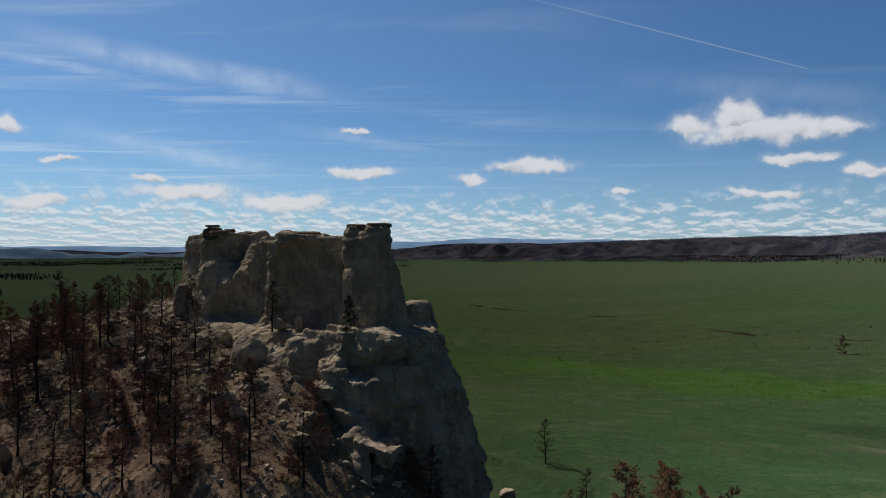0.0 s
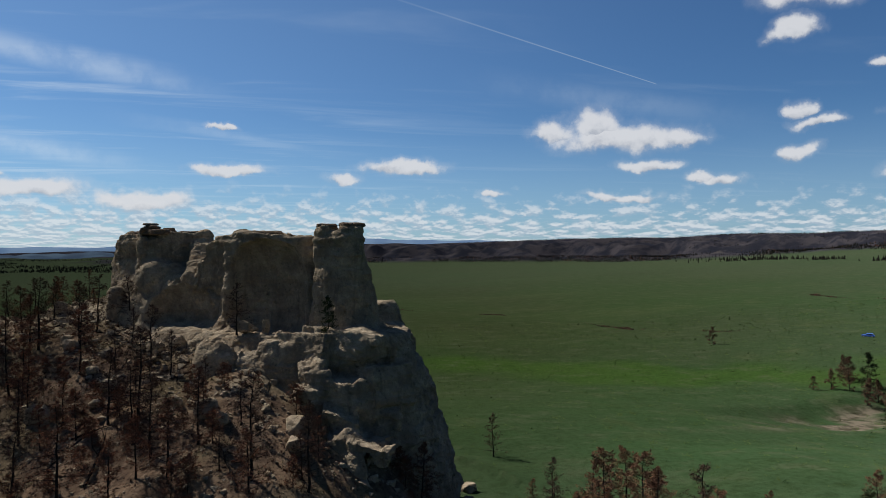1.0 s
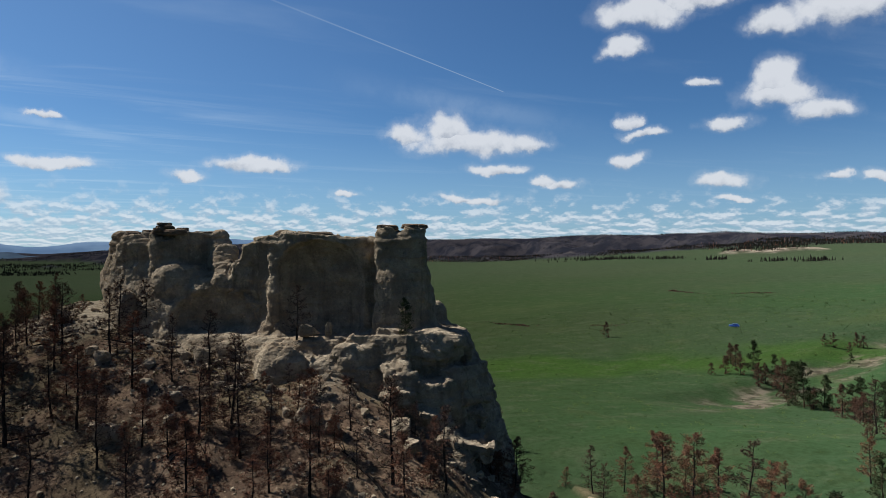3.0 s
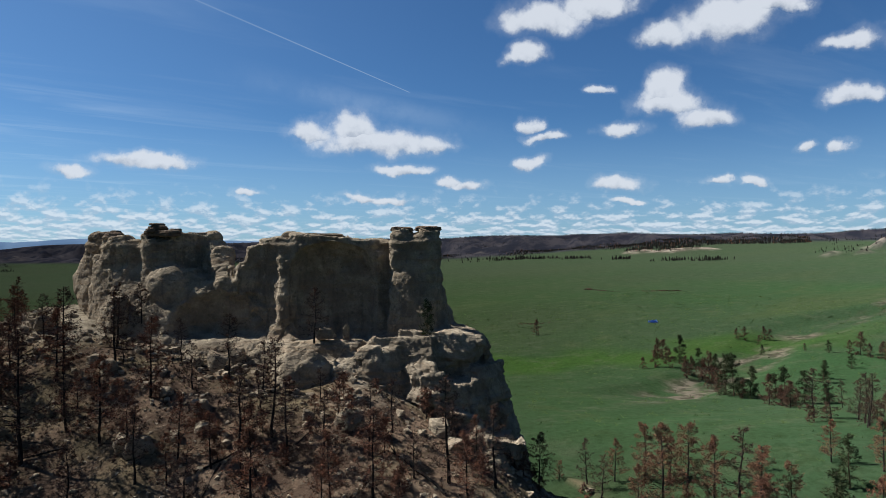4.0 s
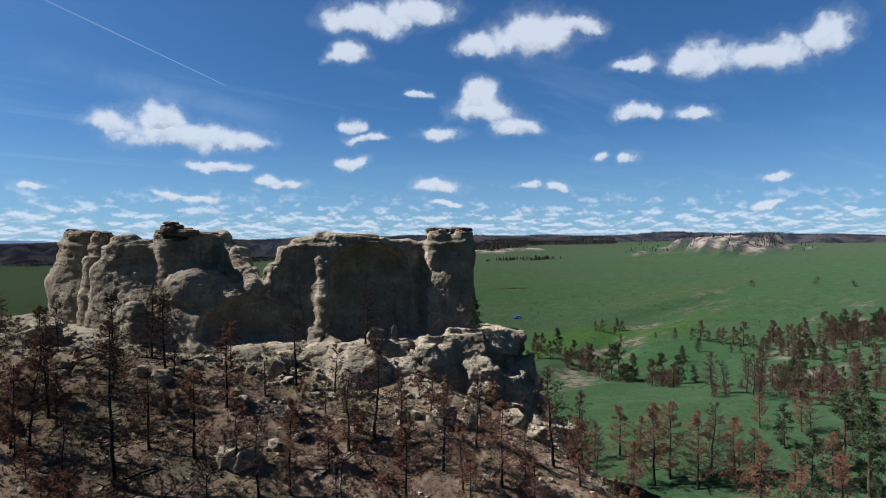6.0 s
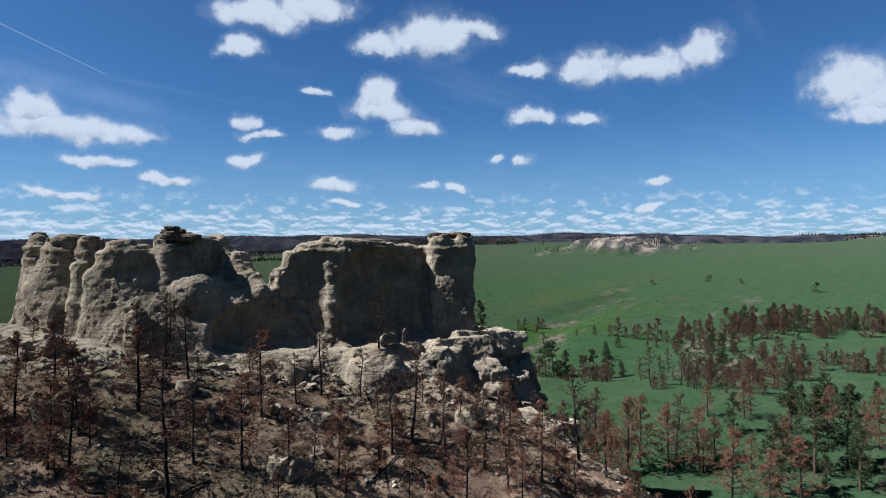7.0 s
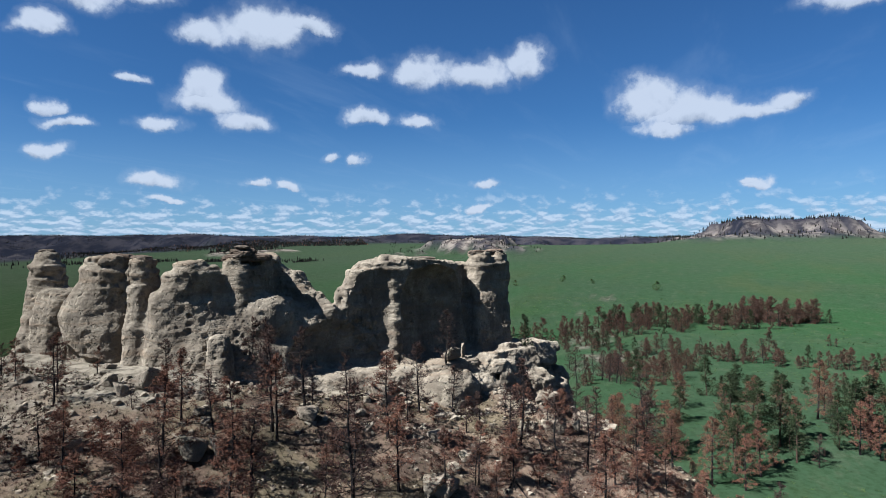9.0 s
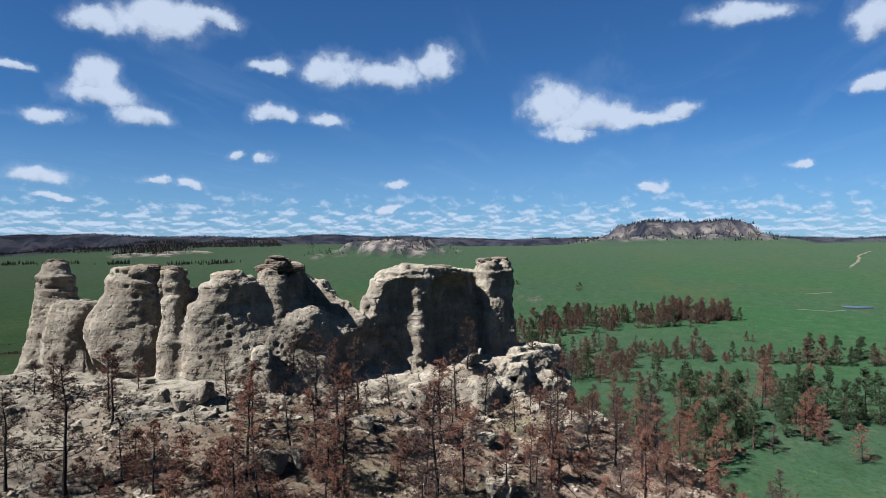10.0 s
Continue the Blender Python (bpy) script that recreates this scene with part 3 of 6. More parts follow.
        q = (np.abs((px * c + py * s) / rx) ** power + np.abs((-px * s + py * c) / ry) ** power + np.abs((gz - z) / rz) ** power) ** (1 / power)
        self.put(box, (q - 1) * min(rx, ry, rz), k, hollow)

    def block(self, x, y, z, hx, hy, hz, turn=0.0, tilt=0.0, roll=0.0, k=0.12, hollow=False):
        """A sharp-edged block with half sizes, turned and tilted by degrees."""
        r = math.sqrt(hx * hx + hy * hy + hz * hz) + 1
        box, gx, gy, gz = self.cut((x - r, y - r, z - r), (x + r, y + r, z + r))
        m = np.array(Euler((radians(tilt), radians(roll), radians(turn))).to_matrix())
        p = [(gx - x) * m[0, i] + (gy - y) * m[1, i] + (gz - z) * m[2, i] for i in range(3)]
        self.put(box, np.maximum(np.maximum(np.abs(p[0]) - hx, np.abs(p[1]) - hy), np.abs(p[2]) - hz), k, hollow)

    def skin(self):
        """Surface nets: one point a crossed cell, one face a crossed edge."""
        d, n = self.d, self.n
        inside = d < 0
        count = np.zeros(n - 1, np.uint8)
        for i in (0, 1):
            for j in (0, 1):
                for k in (0, 1):
                    count += inside[i:n[0] - 1 + i, j:n[1] - 1 + j, k:n[2] - 1 + k]
        cells = np.argwhere((count > 0) & (count < 8))
        index = np.full(n - 1, -1, np.int32)
        index[tuple(cells.T)] = np.arange(len(cells))
        corner = {(i, j, k): d[cells[:, 0] + i, cells[:, 1] + j, cells[:, 2] + k] for i in (0, 1) for j in (0, 1) for k in (0, 1)}
        total, number = np.zeros((len(cells), 3)), np.zeros(len(cells))
        for p in corner:
            for axis in range(3):
                if p[axis]:
                    continue
                q = tuple(1 if m == axis else p[m] for m in range(3))
                a, b = corner[p], corner[q]
                hit = (a < 0) != (b < 0)
                t = np.where(hit, a / np.where(hit, a - b, 1), 0)
                point = np.tile(np.array(p, float), (len(cells), 1))
                point[:, axis] = t
                total += point * hit[:, None]
                number += hit
        verts = self.lo + self.cell * (cells + total / number[:, None])
        faces = []
        for axis in range(3):
            a = [slice(1, n[m] - 1) for m in range(3)]
            b = list(a)
            a[axis], b[axis] = slice(0, n[axis] - 1), slice(1, n[axis])
            ia, ib = inside[tuple(a)], inside[tuple(b)]
            edges = np.argwhere(ia != ib)
            out = ia[tuple(edges.T)]
            base = edges + [0 if m == axis else 1 for m in range(3)]
            u, v = (axis + 1) % 3, (axis + 2) % 3
            ring = []
            for du, dv in ((0, 0), (1, 0), (1, 1), (0, 1)):
                c = base.copy()
                c[:, u] -= du
                c[:, v] -= dv
                ring.append(index[tuple(c.T)])
            quad = np.stack(ring, -1)
            quad[~out] = quad[~out][:, ::-1]
            faces.append(quad)
        return verts, np.concatenate(faces)


def part(name, me, mat, parent, label=""):
    """Links a mesh as one part under a thing."""
    if isinstance(me, bmesh.types.BMesh):
        bm, me = me, bpy.data.meshes.new(name)
        bm.to_mesh(me)
        bm.free()
    if not me.materials:
        me.materials.append(mat)
    ob = new(name, me)
    ob.parent = parent
    return tagged(ob, label)


def lattice(i, j, k, seed):
    h = (i * 374761393 + j * 668265263 + k * 1440662683 + seed * 982451653) & 0x7FFFFFFF
    h = ((h ^ (h >> 13)) * 1274126177) & 0x7FFFFFFF
    return ((h ^ (h >> 16)) & 0xFFFF) / 65535.0


def solid_noise(p, scale, seed, octaves=3, rough=0.5):
    """Smooth noise in space, about -1 to 1, summed over octaves."""
    total, amp = 0.0, 1.0
    for o in range(octaves):
        q = p * (scale * 2.03**o) + 7.7 * o
        c = np.floor(q).astype(np.int64)
        f = q - c
        f = f * f * (3 - 2 * f)
        value = 0.0
        for a in (0, 1):
            for b in (0, 1):
                for d in (0, 1):
                    w = (f[:, 0] if a else 1 - f[:, 0]) * (f[:, 1] if b else 1 - f[:, 1]) * (f[:, 2] if d else 1 - f[:, 2])
                    value = value + w * lattice(c[:, 0] + a, c[:, 1] + b, c[:, 2] + d, seed + o)
        total = total + amp * (2 * value - 1)
        amp *= rough
    return total


def cell_noise(p, seed):
    """Distances to the nearest and the next of scattered points, and a number for the nearest one's cell."""
    c = np.floor(p).astype(np.int64)
    first, second, name = np.full(len(p), 9.0), np.full(len(p), 9.0), np.zeros(len(p))
    for a in (-1, 0, 1):
        for b in (-1, 0, 1):
            for d in (-1, 0, 1):
                i, j, k = c[:, 0] + a, c[:, 1] + b, c[:, 2] + d
                r = (i + lattice(i, j, k, seed) - p[:, 0]) ** 2 + (j + lattice(i, j, k, seed + 1) - p[:, 1]) ** 2 + (k + lattice(i, j, k, seed + 2) - p[:, 2]) ** 2
                nearer = r < first
                second = np.where(nearer, first, np.minimum(second, r))
                name = np.where(nearer, lattice(i, j, k, seed + 3), name)
                first = np.where(nearer, r, first)
    return np.sqrt(first), np.sqrt(second), name


def weather(me, seed):
    """Beds, broken blocks, joints and pits worked into a skin of rock along its normals."""
    count = len(me.vertices)
    co, no = np.empty(count * 3), np.empty(count * 3)
    me.vertices.foreach_get("co", co)
    me.vertex_normals.foreach_get("vector", no)
    co, no = co.reshape(-1, 3), no.reshape(-1, 3)
    x, y, z = co.T
    upright = 1 - np.abs(no[:, 2])
    high, low, west = step(z, 39.6, 41.6), step(-z, -31.5, -28.5) * step(x, -26, -21), step(-x, 27, 33)
    broad = solid_noise(co, 0.19, seed, 3)
    mid = solid_noise(co * (1, 1, 1.4), 0.55, seed + 10, 3, 0.55)
    fine_grain = solid_noise(co * (1, 1, 1.5), 1.9, seed + 20, 2, 0.6)
    # bedding: thin hard beds stand out, most of all near the tops
    level = z + 0.9 * vnoise(x / 9, y / 9, seed) + 0.25 * mid
    bed = level * 0.62 + 0.5 * vnoise(level * 0.5, x * 0 + 0.5, seed + 2)
    ledge = bed - np.floor(bed)
    ledge = np.where(ledge < 0.84, ledge / 0.84, (1 - ledge) / 0.16) - 0.5
    thin = vnoise(level * 3.4, x * 0 + 3.5, seed + 3)
    patchy = step(vnoise(x / 6 + z / 8, y / 6 - z / 9, seed + 5), 0.0, 0.6)
    shift = upright * (ledge * (0.05 + 0.16 * patchy + 0.22 * high + 0.12 * low) + thin * (0.015 + 0.12 * high))
    shift += 0.34 * broad + 0.13 * mid + 0.05 * fine_grain
    # broken blocks
    _, _, name = cell_noise(co * (0.36, 0.36, 0.5) + 0.12 * mid[:, None], seed + 30)
    _, _, large = cell_noise(co * (0.17, 0.17, 0.24) + 0.06 * mid[:, None] + 5.0, seed + 35)
    shift += (name - 0.5) * (0.14 + 0.20 * low) + (large - 0.5) * (0.10 + 0.5 * low)
    # upright joints
    near, next_one, _ = cell_noise(co * (0.2, 0.2, 0.075) + 0.06 * mid[:, None], seed + 40)
    shift -= 0.55 * np.exp(-(next_one - near) / 0.018) * (0.15 + 0.85 * patchy)
    # wind-worn pits, most of them on the western spires
    where = step(solid_noise(co, 0.24, seed + 50, 2), -0.05, 0.35) * (0.3 + 0.7 * west) * step(z, 31, 33)
    pit, _, size = cell_noise(co * (1.05, 1.05, 1.25), seed + 60)
    shift -= 0.42 * step(-pit / (0.5 + 0.7 * size), -0.36, -0.14) * where * (0.35 + 0.65 * upright)
    me.vertices.foreach_set("co", (co + no * shift[:, None]).ravel())
    me.update()


WALL = 142.0                        # degrees: the way the wall runs, from the twin tower to the ridge


def on_wall(s, out):
    """A place in plan: s metres along the wall from the tower, out metres in front of it."""
    c, q = math.cos(radians(WALL)), math.sin(radians(WALL))
    return -8.5 + s * c - out * q, 79.0 + s * q + out * c


def build_butte():
    s = Solid((-53, 56, 8), (13, 134, 45), 0.17)

    def alcove(along_wall, out, z, rs, ro, rz, power=2.0):
        s.lump(*on_wall(along_wall, out), z, rs, ro, rz, WALL, 0.1, True, power)

    # foot and ledge under the tower
    s.column(-6.8, 79.0, 4, 30.4, (12.0, 12.0), (6.0, 6.6), 20, 2.0, 1.2, swell=0.22)
    s.column(-9.0, 75.5, 4, 28.0, (7.5, 12.0), (4.2, 6.6), 5, 2.2, 1.2, swell=0.08)
    s.column(-3.8, 83.5, 4, 33.5, (9.0, 8.5), (1.8, 2.6), 0, 2.1, 1.5, swell=0.2)
    s.column(-13.5, 77.8, 14, 29.6, (7, 8.0), (5.2, 4.0), 15, 2.4, 1.2)
    # the ledge's broken terraces
    s.block(-8.0, 75.0, 27.6, 4.6, 3.4, 3.0, -32, -8, 4, 0.5)
    s.block(-12.4, 76.0, 27.2, 4.0, 3.0, 3.0, -38, -10, -3, 0.4)
    s.block(-10.2, 71.6, 23.6, 3.4, 2.6, 2.6, -20, -14, 6, 0.4)
    s.lump(-6.6, 73.6, 28.4, 3.8, 3.4, 2.8, -20, 0.6)
    s.lump(-22.6, 79.6, 26.0, 3.3, 3.6, 4.4, 20, 0.5)
    s.lump(-17.8, 80.6, 25.6, 4.0, 4.6, 5.4, 0, 0.8)
    s.block(-19.0, 79.4, 27.4, 2.2, 2.4, 2.6, 20, -12, 8, 0.4)
    s.block(-16.6, 68.6, 19.6, 7.4, 4.6, 7.6, -35, 6, 0, 0.35, hollow=True)
    s.block(-7.0, 69.0, 26.9, 4.4, 1.8, 1.0, -21, 6, 3, 0.3, hollow=True)
    s.lump(-9.4, 69.2, 19.4, 2.8, 2.4, 2.5, 0, 0.3)
    s.lump(-5.8, 66.8, 17.6, 2.6, 2.4, 3.0, 0, 0.3)
    s.lump(-7.4, 65.4, 16.8, 2.9, 2.6, 4.0, 20, 0.5)
    s.lump(-14.8, 71.0, 20.6, 1.6, 1.8, 2.4, 0, 0.3)
    s.lump(-11.4, 71.0, 22.6, 2.2, 1.6, 2.4, -30, 0.3)
    # twin tower: a slab with a flat flank towards the wall, two heads, a spreading foot
    s.column(*on_wall(0.45, 0.7), 26, 42.3, (2.95, 2.9), (2.4, 1.8), WALL, 5.0, 0.6)
    s.column(*on_wall(1.75, 1.0), 34, 43.0, (1.6, 1.9), (1.5, 1.55), WALL, 3.4, 0.12)
    s.column(*on_wall(-1.2, 0.5), 34, 43.1, (1.5, 1.9), (1.55, 1.5), WALL + 20, 3.4, 0.12, lean=(0.2, -0.2))
    s.column(*on_wall(-1.4, -0.8), 24, 38.0, (3.0, 3.6), (1.0, 1.4), WALL, 2.3, 0.9)
    s.column(*on_wall(-0.9, 2.4), 27, 36.6, (1.4, 1.5), (0.5, 0.5), WALL, 2.6, 0.35)
    # dark wall, highest in its middle, falling away to the saddle
    s.ridge([(*on_wall(5.4, 0.0), 40.2, 1.3, 1.9), (*on_wall(6.8, 0.4), 41.6, 1.7, 2.3), (*on_wall(9.5, 0.9), 42.1, 2.2, 2.7), (*on_wall(14.0, 1.0), 42.3, 2.4, 2.8), (*on_wall(17.2, 1.0), 41.6, 2.2, 2.8), (*on_wall(19.2, 1.2), 40.9, 1.7, 2.7), (*on_wall(20.8, 1.4), 39.0, 1.4, 2.6), (*on_wall(22.4, 1.5), 36.5, 1.3, 2.8), (*on_wall(24.0, 1.6), 36.2, 1.4, 3.2)], 26, 0.35)
    s.ridge([(*on_wall(8.5, -1.2), 41.9, 1.6, 2.4), (*on_wall(3.6, -1.6), 41.5, 1.5, 2.6)], 27, 0.3)
    # ridge under the cap stones, and its tail down to the saddle
    s.ridge([(-34.9, 98.7, 42.3, 1.5, 2.4), (-33.6, 98.9, 42.5, 1.9, 2.8), (-31.2, 99.5, 42.5, 2.0, 3.0), (-28.6, 99.8, 42.3, 1.6, 3.0), (-27.2, 97.2, 40.4, 1.3, 2.8), (-27.6, 94.0, 38.4, 1.2, 2.6), (-28.3, 91.6, 37.2, 1.0, 2.4)], 27, 0.3)
    s.ridge([(-36.6, 101.6, 41.0, 1.4, 2.6), (-34.4, 99.6, 41.0, 1.5, 2.6)], 30, 0.3)
    # the leaning foot before it, with rounded humps and the rising ramp
    s.ridge([(*on_wall(22.6, 1.4), 35.8, 1.3, 3.0), (*on_wall(25.0, 1.2), 36.7, 1.6, 4.6), (*on_wall(28.5, 0.9), 38.0, 1.3, 5.2), (*on_wall(33.0, 0.6), 39.3, 0.9, 4.9), (*on_wall(37.0, 0.2), 39.0, 0.9, 4.7), (*on_wall(39.5, -0.6), 37.0, 0.8, 4.2)], 27, 0.5)
    s.lump(*on_wall(30.2, 2.2), 35.9, 2.9, 1.9, 2.4, WALL, 0.35)
    s.column(-39.2, 97.9, 29.0, 34.6, (1.2, 1.2), (1.0, 0.95), 20, 3.4, 0.15)
    # rounded knob
    s.ridge([(*on_wall(35.2, 0.2), 40.9, 1.5, 1.9), (*on_wall(36.4, 0.2), 41.4, 1.6, 1.9), (*on_wall(37.7, 0.1), 41.9, 1.6, 2.0), (*on_wall(39.0, -0.2), 41.0, 1.5, 2.2), (*on_wall(40.2, -0.6), 39.2, 1.4, 2.6)], 28, 0.3)
    alcove(37.3, 3.4, 38.8, 2.2, 2.1, 2.0)
    # broad spire, the cleft beside it and its slender neighbours
    s.column(-38.8, 111.9, 27, 42.6, (4.2, 4.0), (2.4, 2.5), 0, 2.4, 0.4, swell=0.08)
    s.lump(-38.8, 112.9, 35.6, 4.2, 3.9, 4.6, 0, 0.8)
    s.column(-38.4, 107.9, 28, 42.5, (2.2, 1.7), (1.5, 1.25), 0, 2.6, 0.2, swell=0.08)
    s.column(-40.2, 107.0, 28, 39.7, (1.8, 1.7), (1.0, 1.0), 0, 2.2, 0.2, swell=0.16)
    s.column(-39.6, 105.2, 27, 35.4, (2.4, 2.2), (0.9, 0.9), 0, 2.2, 0.4)
    s.ridge([(-36.8, 108.0, 40.4, 1.0, 2.2), (-36.0, 104.0, 40.0, 1.0, 2.4)], 28, 0.3)
    s.block(-43.2, 109.15, 37.6, 3.6, 0.22, 6.4, -14, 0, 0, 0.1, hollow=True)
    # shoulder and the last spire
    s.column(-37.6, 120.2, 27, 38.8, (3.4, 2.9), (2.2, 2.1), 0, 3.0, 0.5, swell=0.14)
    s.column(-36.6, 123.2, 24, 43.0, (4.4, 4.4), (1.1, 1.3), 0, 2.2, 0.5, swell=0.02, lean=(-0.2, 0.2))
    s.column(-36.2, 124.4, 24, 36.4, (3.8, 3.6), (1.8, 1.6), 0, 2.2, 0.8, swell=0.16)
    s.lump(-43.4, 114.6, 31.4, 2.6, 2.4, 2.2, 0, 0.2, hollow=True)
    s.lump(-43.6, 111.4, 30.9, 2.6, 4.6, 1.5, 0, 0.25, hollow=True)
    s.lump(-41.6, 117.6, 33.6, 2.0, 1.8, 3.6, 0, 0.25, hollow=True)
    s.lump(-40.8, 124.0, 31.0, 2.0, 3.2, 1.6, 0, 0.25, hollow=True)
    # alcoves: under the ramp, and two in the dark wall with a rib between them
    alcove(22.8, 5.6, 31.0, 6.6, 4.4, 5.3)
    alcove(18.7, 5.8, 36.0, 3.2, 3.3, 6.6, 3.4)
    alcove(9.4, 5.2, 34.4, 5.7, 5.2, 6.9, 3.0)
    # stone skirt at the foot of the spires
    s.column(-40.0, 116.0, 20, 30.8, (8.0, 14.0), (3.5, 9.0), -5, 2.4, 1.5)
    s.column(-24.0, 90.0, 16, 29.6, (20, 9.0), (15, 5.0), 140, 2.6, 1.5)
    s.ridge([(*on_wall(7.0, 5.4), 29.9, 1.2, 3.0), (*on_wall(14.0, 5.6), 29.0, 1.2, 3.6), (*on_wall(24.0, 5.0), 28.8, 1.2, 3.6), (*on_wall(31.0, 4.6), 28.8, 1.0, 3.4)], 24, 1.0)
    s.lump(-8.8, 66.8, 19.4, 3.0, 2.2, 2.6, -20, 0.2)
    s.block(-6.4, 65.6, 18.2, 2.2, 1.8, 2.8, -25, 6, 10, 0.3)
    # broken blocks and fallen-out blocks along the ledge's front and at the wall's foot
    rnd = random.Random(77)
    for n in range(26):
        a, z = radians(rnd.uniform(165, 325)), rnd.uniform(16, 28.5)
        r = 6.6 + (30 - z) * 0.32
        wide, solid = rnd.uniform(1.0, 2.6), n % 3 != 0
        out = r - (1.5 if solid else -0.6)
        s.block(-8.8 + out * math.cos(a), 77.2 + (out + 1.4) * math.sin(a), z - (0.9 if solid else 0), wide, wide * rnd.uniform(0.5, 0.9), wide * rnd.uniform(0.35, 0.8), math.degrees(a) + rnd.gauss(90, 18), rnd.gauss(0, 12), rnd.gauss(0, 12), k=0.3, hollow=not solid)
    # the rounded stone that fills the gap in the ledge
    s.lump(-17.6, 77.3, 26.6, 2.8, 2.6, 1.9, 20, 0.5)
    for n in range(22):
        top = rnd.choice(((-38.8, 111.9, 2.6), (-36.6, 123.2, 1.6), (-31.9, 99.4, 3.6), (-18.2, 85.4, 4.5), (-22.6, 88.2, 3.0)))
        a = rnd.uniform(0, 360)
        s.block(top[0] + top[2] * math.cos(radians(a)), top[1] + top[2] * math.sin(radians(a)), 42.0 + rnd.uniform(-0.2, 0.8), rnd.uniform(0.6, 1.5), rnd.uniform(0.5, 1.1), 0.6, rnd.uniform(0, 180), rnd.gauss(0, 14), rnd.gauss(0, 14), k=0.15, hollow=True)
    verts, faces = s.skin()
    me = mesh_from("butte", verts, faces)
    weather(me, 101)
    butte = tagged(new("sandstone_butte"), "tall pale sandstone butte with towers and dark alcoves", "rock formation")
    part("rock_body", me, ROCK, butte)
    return butte


def stone_mesh(name, seed, flat=0.75, points=16):
    """An angular block: the hull of scattered points, its edges worn."""
    rnd = random.Random(seed)
    bm = bmesh.new()
    for _ in range(points):
        p = Vector((rnd.uniform(-1, 1), rnd.uniform(-1, 1), rnd.uniform(-1, 1)))
        p = p / max(1.0, p.length ** 0.6)
        bm.verts.new((p.x, p.y, p.z * flat))
    hull = bmesh.ops.convex_hull(bm, input=bm.verts[:])
    bmesh.ops.delete(bm, geom=[v for v in hull["geom_interior"] if isinstance(v, bmesh.types.BMVert)], context="VERTS")
    bmesh.ops.dissolve_limit(bm, angle_limit=radians(14), verts=bm.verts[:], edges=bm.edges[:])
    bmesh.ops.bevel(bm, geom=bm.edges[:], offset=0.06, segments=1, affect="EDGES")
    me = bpy.data.meshes.new(name)
    bm.to_mesh(me)
    bm.free()
    return me


BUTTE = build_butte()


def cap_stone(x, y, z, wide, deep, thick, turn, seed):
    """A weathered slab: two or three uneven beds, the upper one set back."""
    rnd = random.Random(seed + 60)
    n, rows = 30, []
    drift = [rnd.uniform(0, 6.28) for _ in range(5)]
    for level, reach in ((-1.0, 0.72), (-0.75, 0.93), (-0.2, 1.0), (-0.05, 0.9), (0.1, 0.97), (0.7, 0.9), (1.0, 0.66)):
        shift = rnd.uniform(-0.05, 0.05)
        row = []
        for i in range(n):
            a = 2 * math.pi * i / n
            r = reach * (1 + 0.13 * math.sin(2 * a + drift[0]) + 0.09 * math.sin(3 * a + drift[1]) + 0.06 * math.sin(5 * a + drift[2] + level) + 0.04 * math.sin(9 * a + drift[3]) + rnd.gauss(0, 0.025))
            q = (abs(math.cos(a)) ** 3 + abs(math.sin(a)) ** 3) ** (-1 / 3)
            row.append((wide * q * r * math.cos(a) + shift, deep * q * r * math.sin(a) - shift, thick * (level + 0.1 * math.sin(2 * a + drift[4]) + rnd.gauss(0, 0.04))))
        rows.append(row)
    verts = [v for row in rows for v in row] + [(0, 0, -thick), (0, 0, thick * 1.05)]
    m = len(rows)
    faces = [(k * n + i, k * n + (i + 1) % n, (k + 1) * n + (i + 1) % n, (k + 1) * n + i) for k in range(m - 1) for i in range(n)]
    faces += [((i + 1) % n, i, m * n) for i in range(n)] + [((m - 1) * n + i, (m - 1) * n + (i + 1) % n, m * n + 1) for i in range(n)]
    ob = part("cap_rock", mesh_from("cap_rock", verts, faces, smooth=False), CAP, BUTTE, "flat brown ironstone cap rock")
    ob.matrix_local = pose(x, y, z, 3 - seed % 5, seed % 4 - 2, turn)


cap_stone(*on_wall(-1.2, 0.4), 42.8, 1.3, 1.25, 0.3, 20, 1)
cap_stone(*on_wall(1.75, 0.9), 42.7, 1.25, 1.3, 0.3, 50, 2)
cap_stone(-33.9, 98.4, 42.35, 2.2, 2.1, 0.42, 160, 3)
cap_stone(-34.8, 98.1, 42.75, 1.1, 1.0, 0.3, 40, 4)
cap_stone(-34.5, 98.4, 43.0, 1.2, 1.0, 0.28, 150, 5)
cap_stone(-34.7, 98.4, 43.45, 0.95, 0.85, 0.17, 20, 6)
cap_stone(-32.4, 99.0, 42.75, 0.8, 0.7, 0.25, 60, 13)
cap_stone(-29.6, 99.8, 42.2, 1.7, 1.3, 0.35, 10, 14)
cap_stone(*on_wall(12.0, 1.2), 41.95, 2.9, 1.7, 0.28, WALL, 7)
cap_stone(*on_wall(15.0, 1.2), 41.55, 2.0, 1.5, 0.25, 150, 15)
cap_stone(-39.1, 112.2, 42.3, 1.5, 1.5, 0.3, 0, 8)
cap_stone(-38.9, 110.6, 42.5, 1.2, 1.2, 0.3, 40, 17)
cap_stone(-38.6, 108.0, 42.3, 1.1, 1.0, 0.32, 0, 10)
cap_stone(-36.8, 123.4, 42.7, 0.95, 1.0, 0.35, 0, 9)
cap_stone(-36.9, 123.5, 43.15, 0.7, 0.75, 0.18, 50, 18)

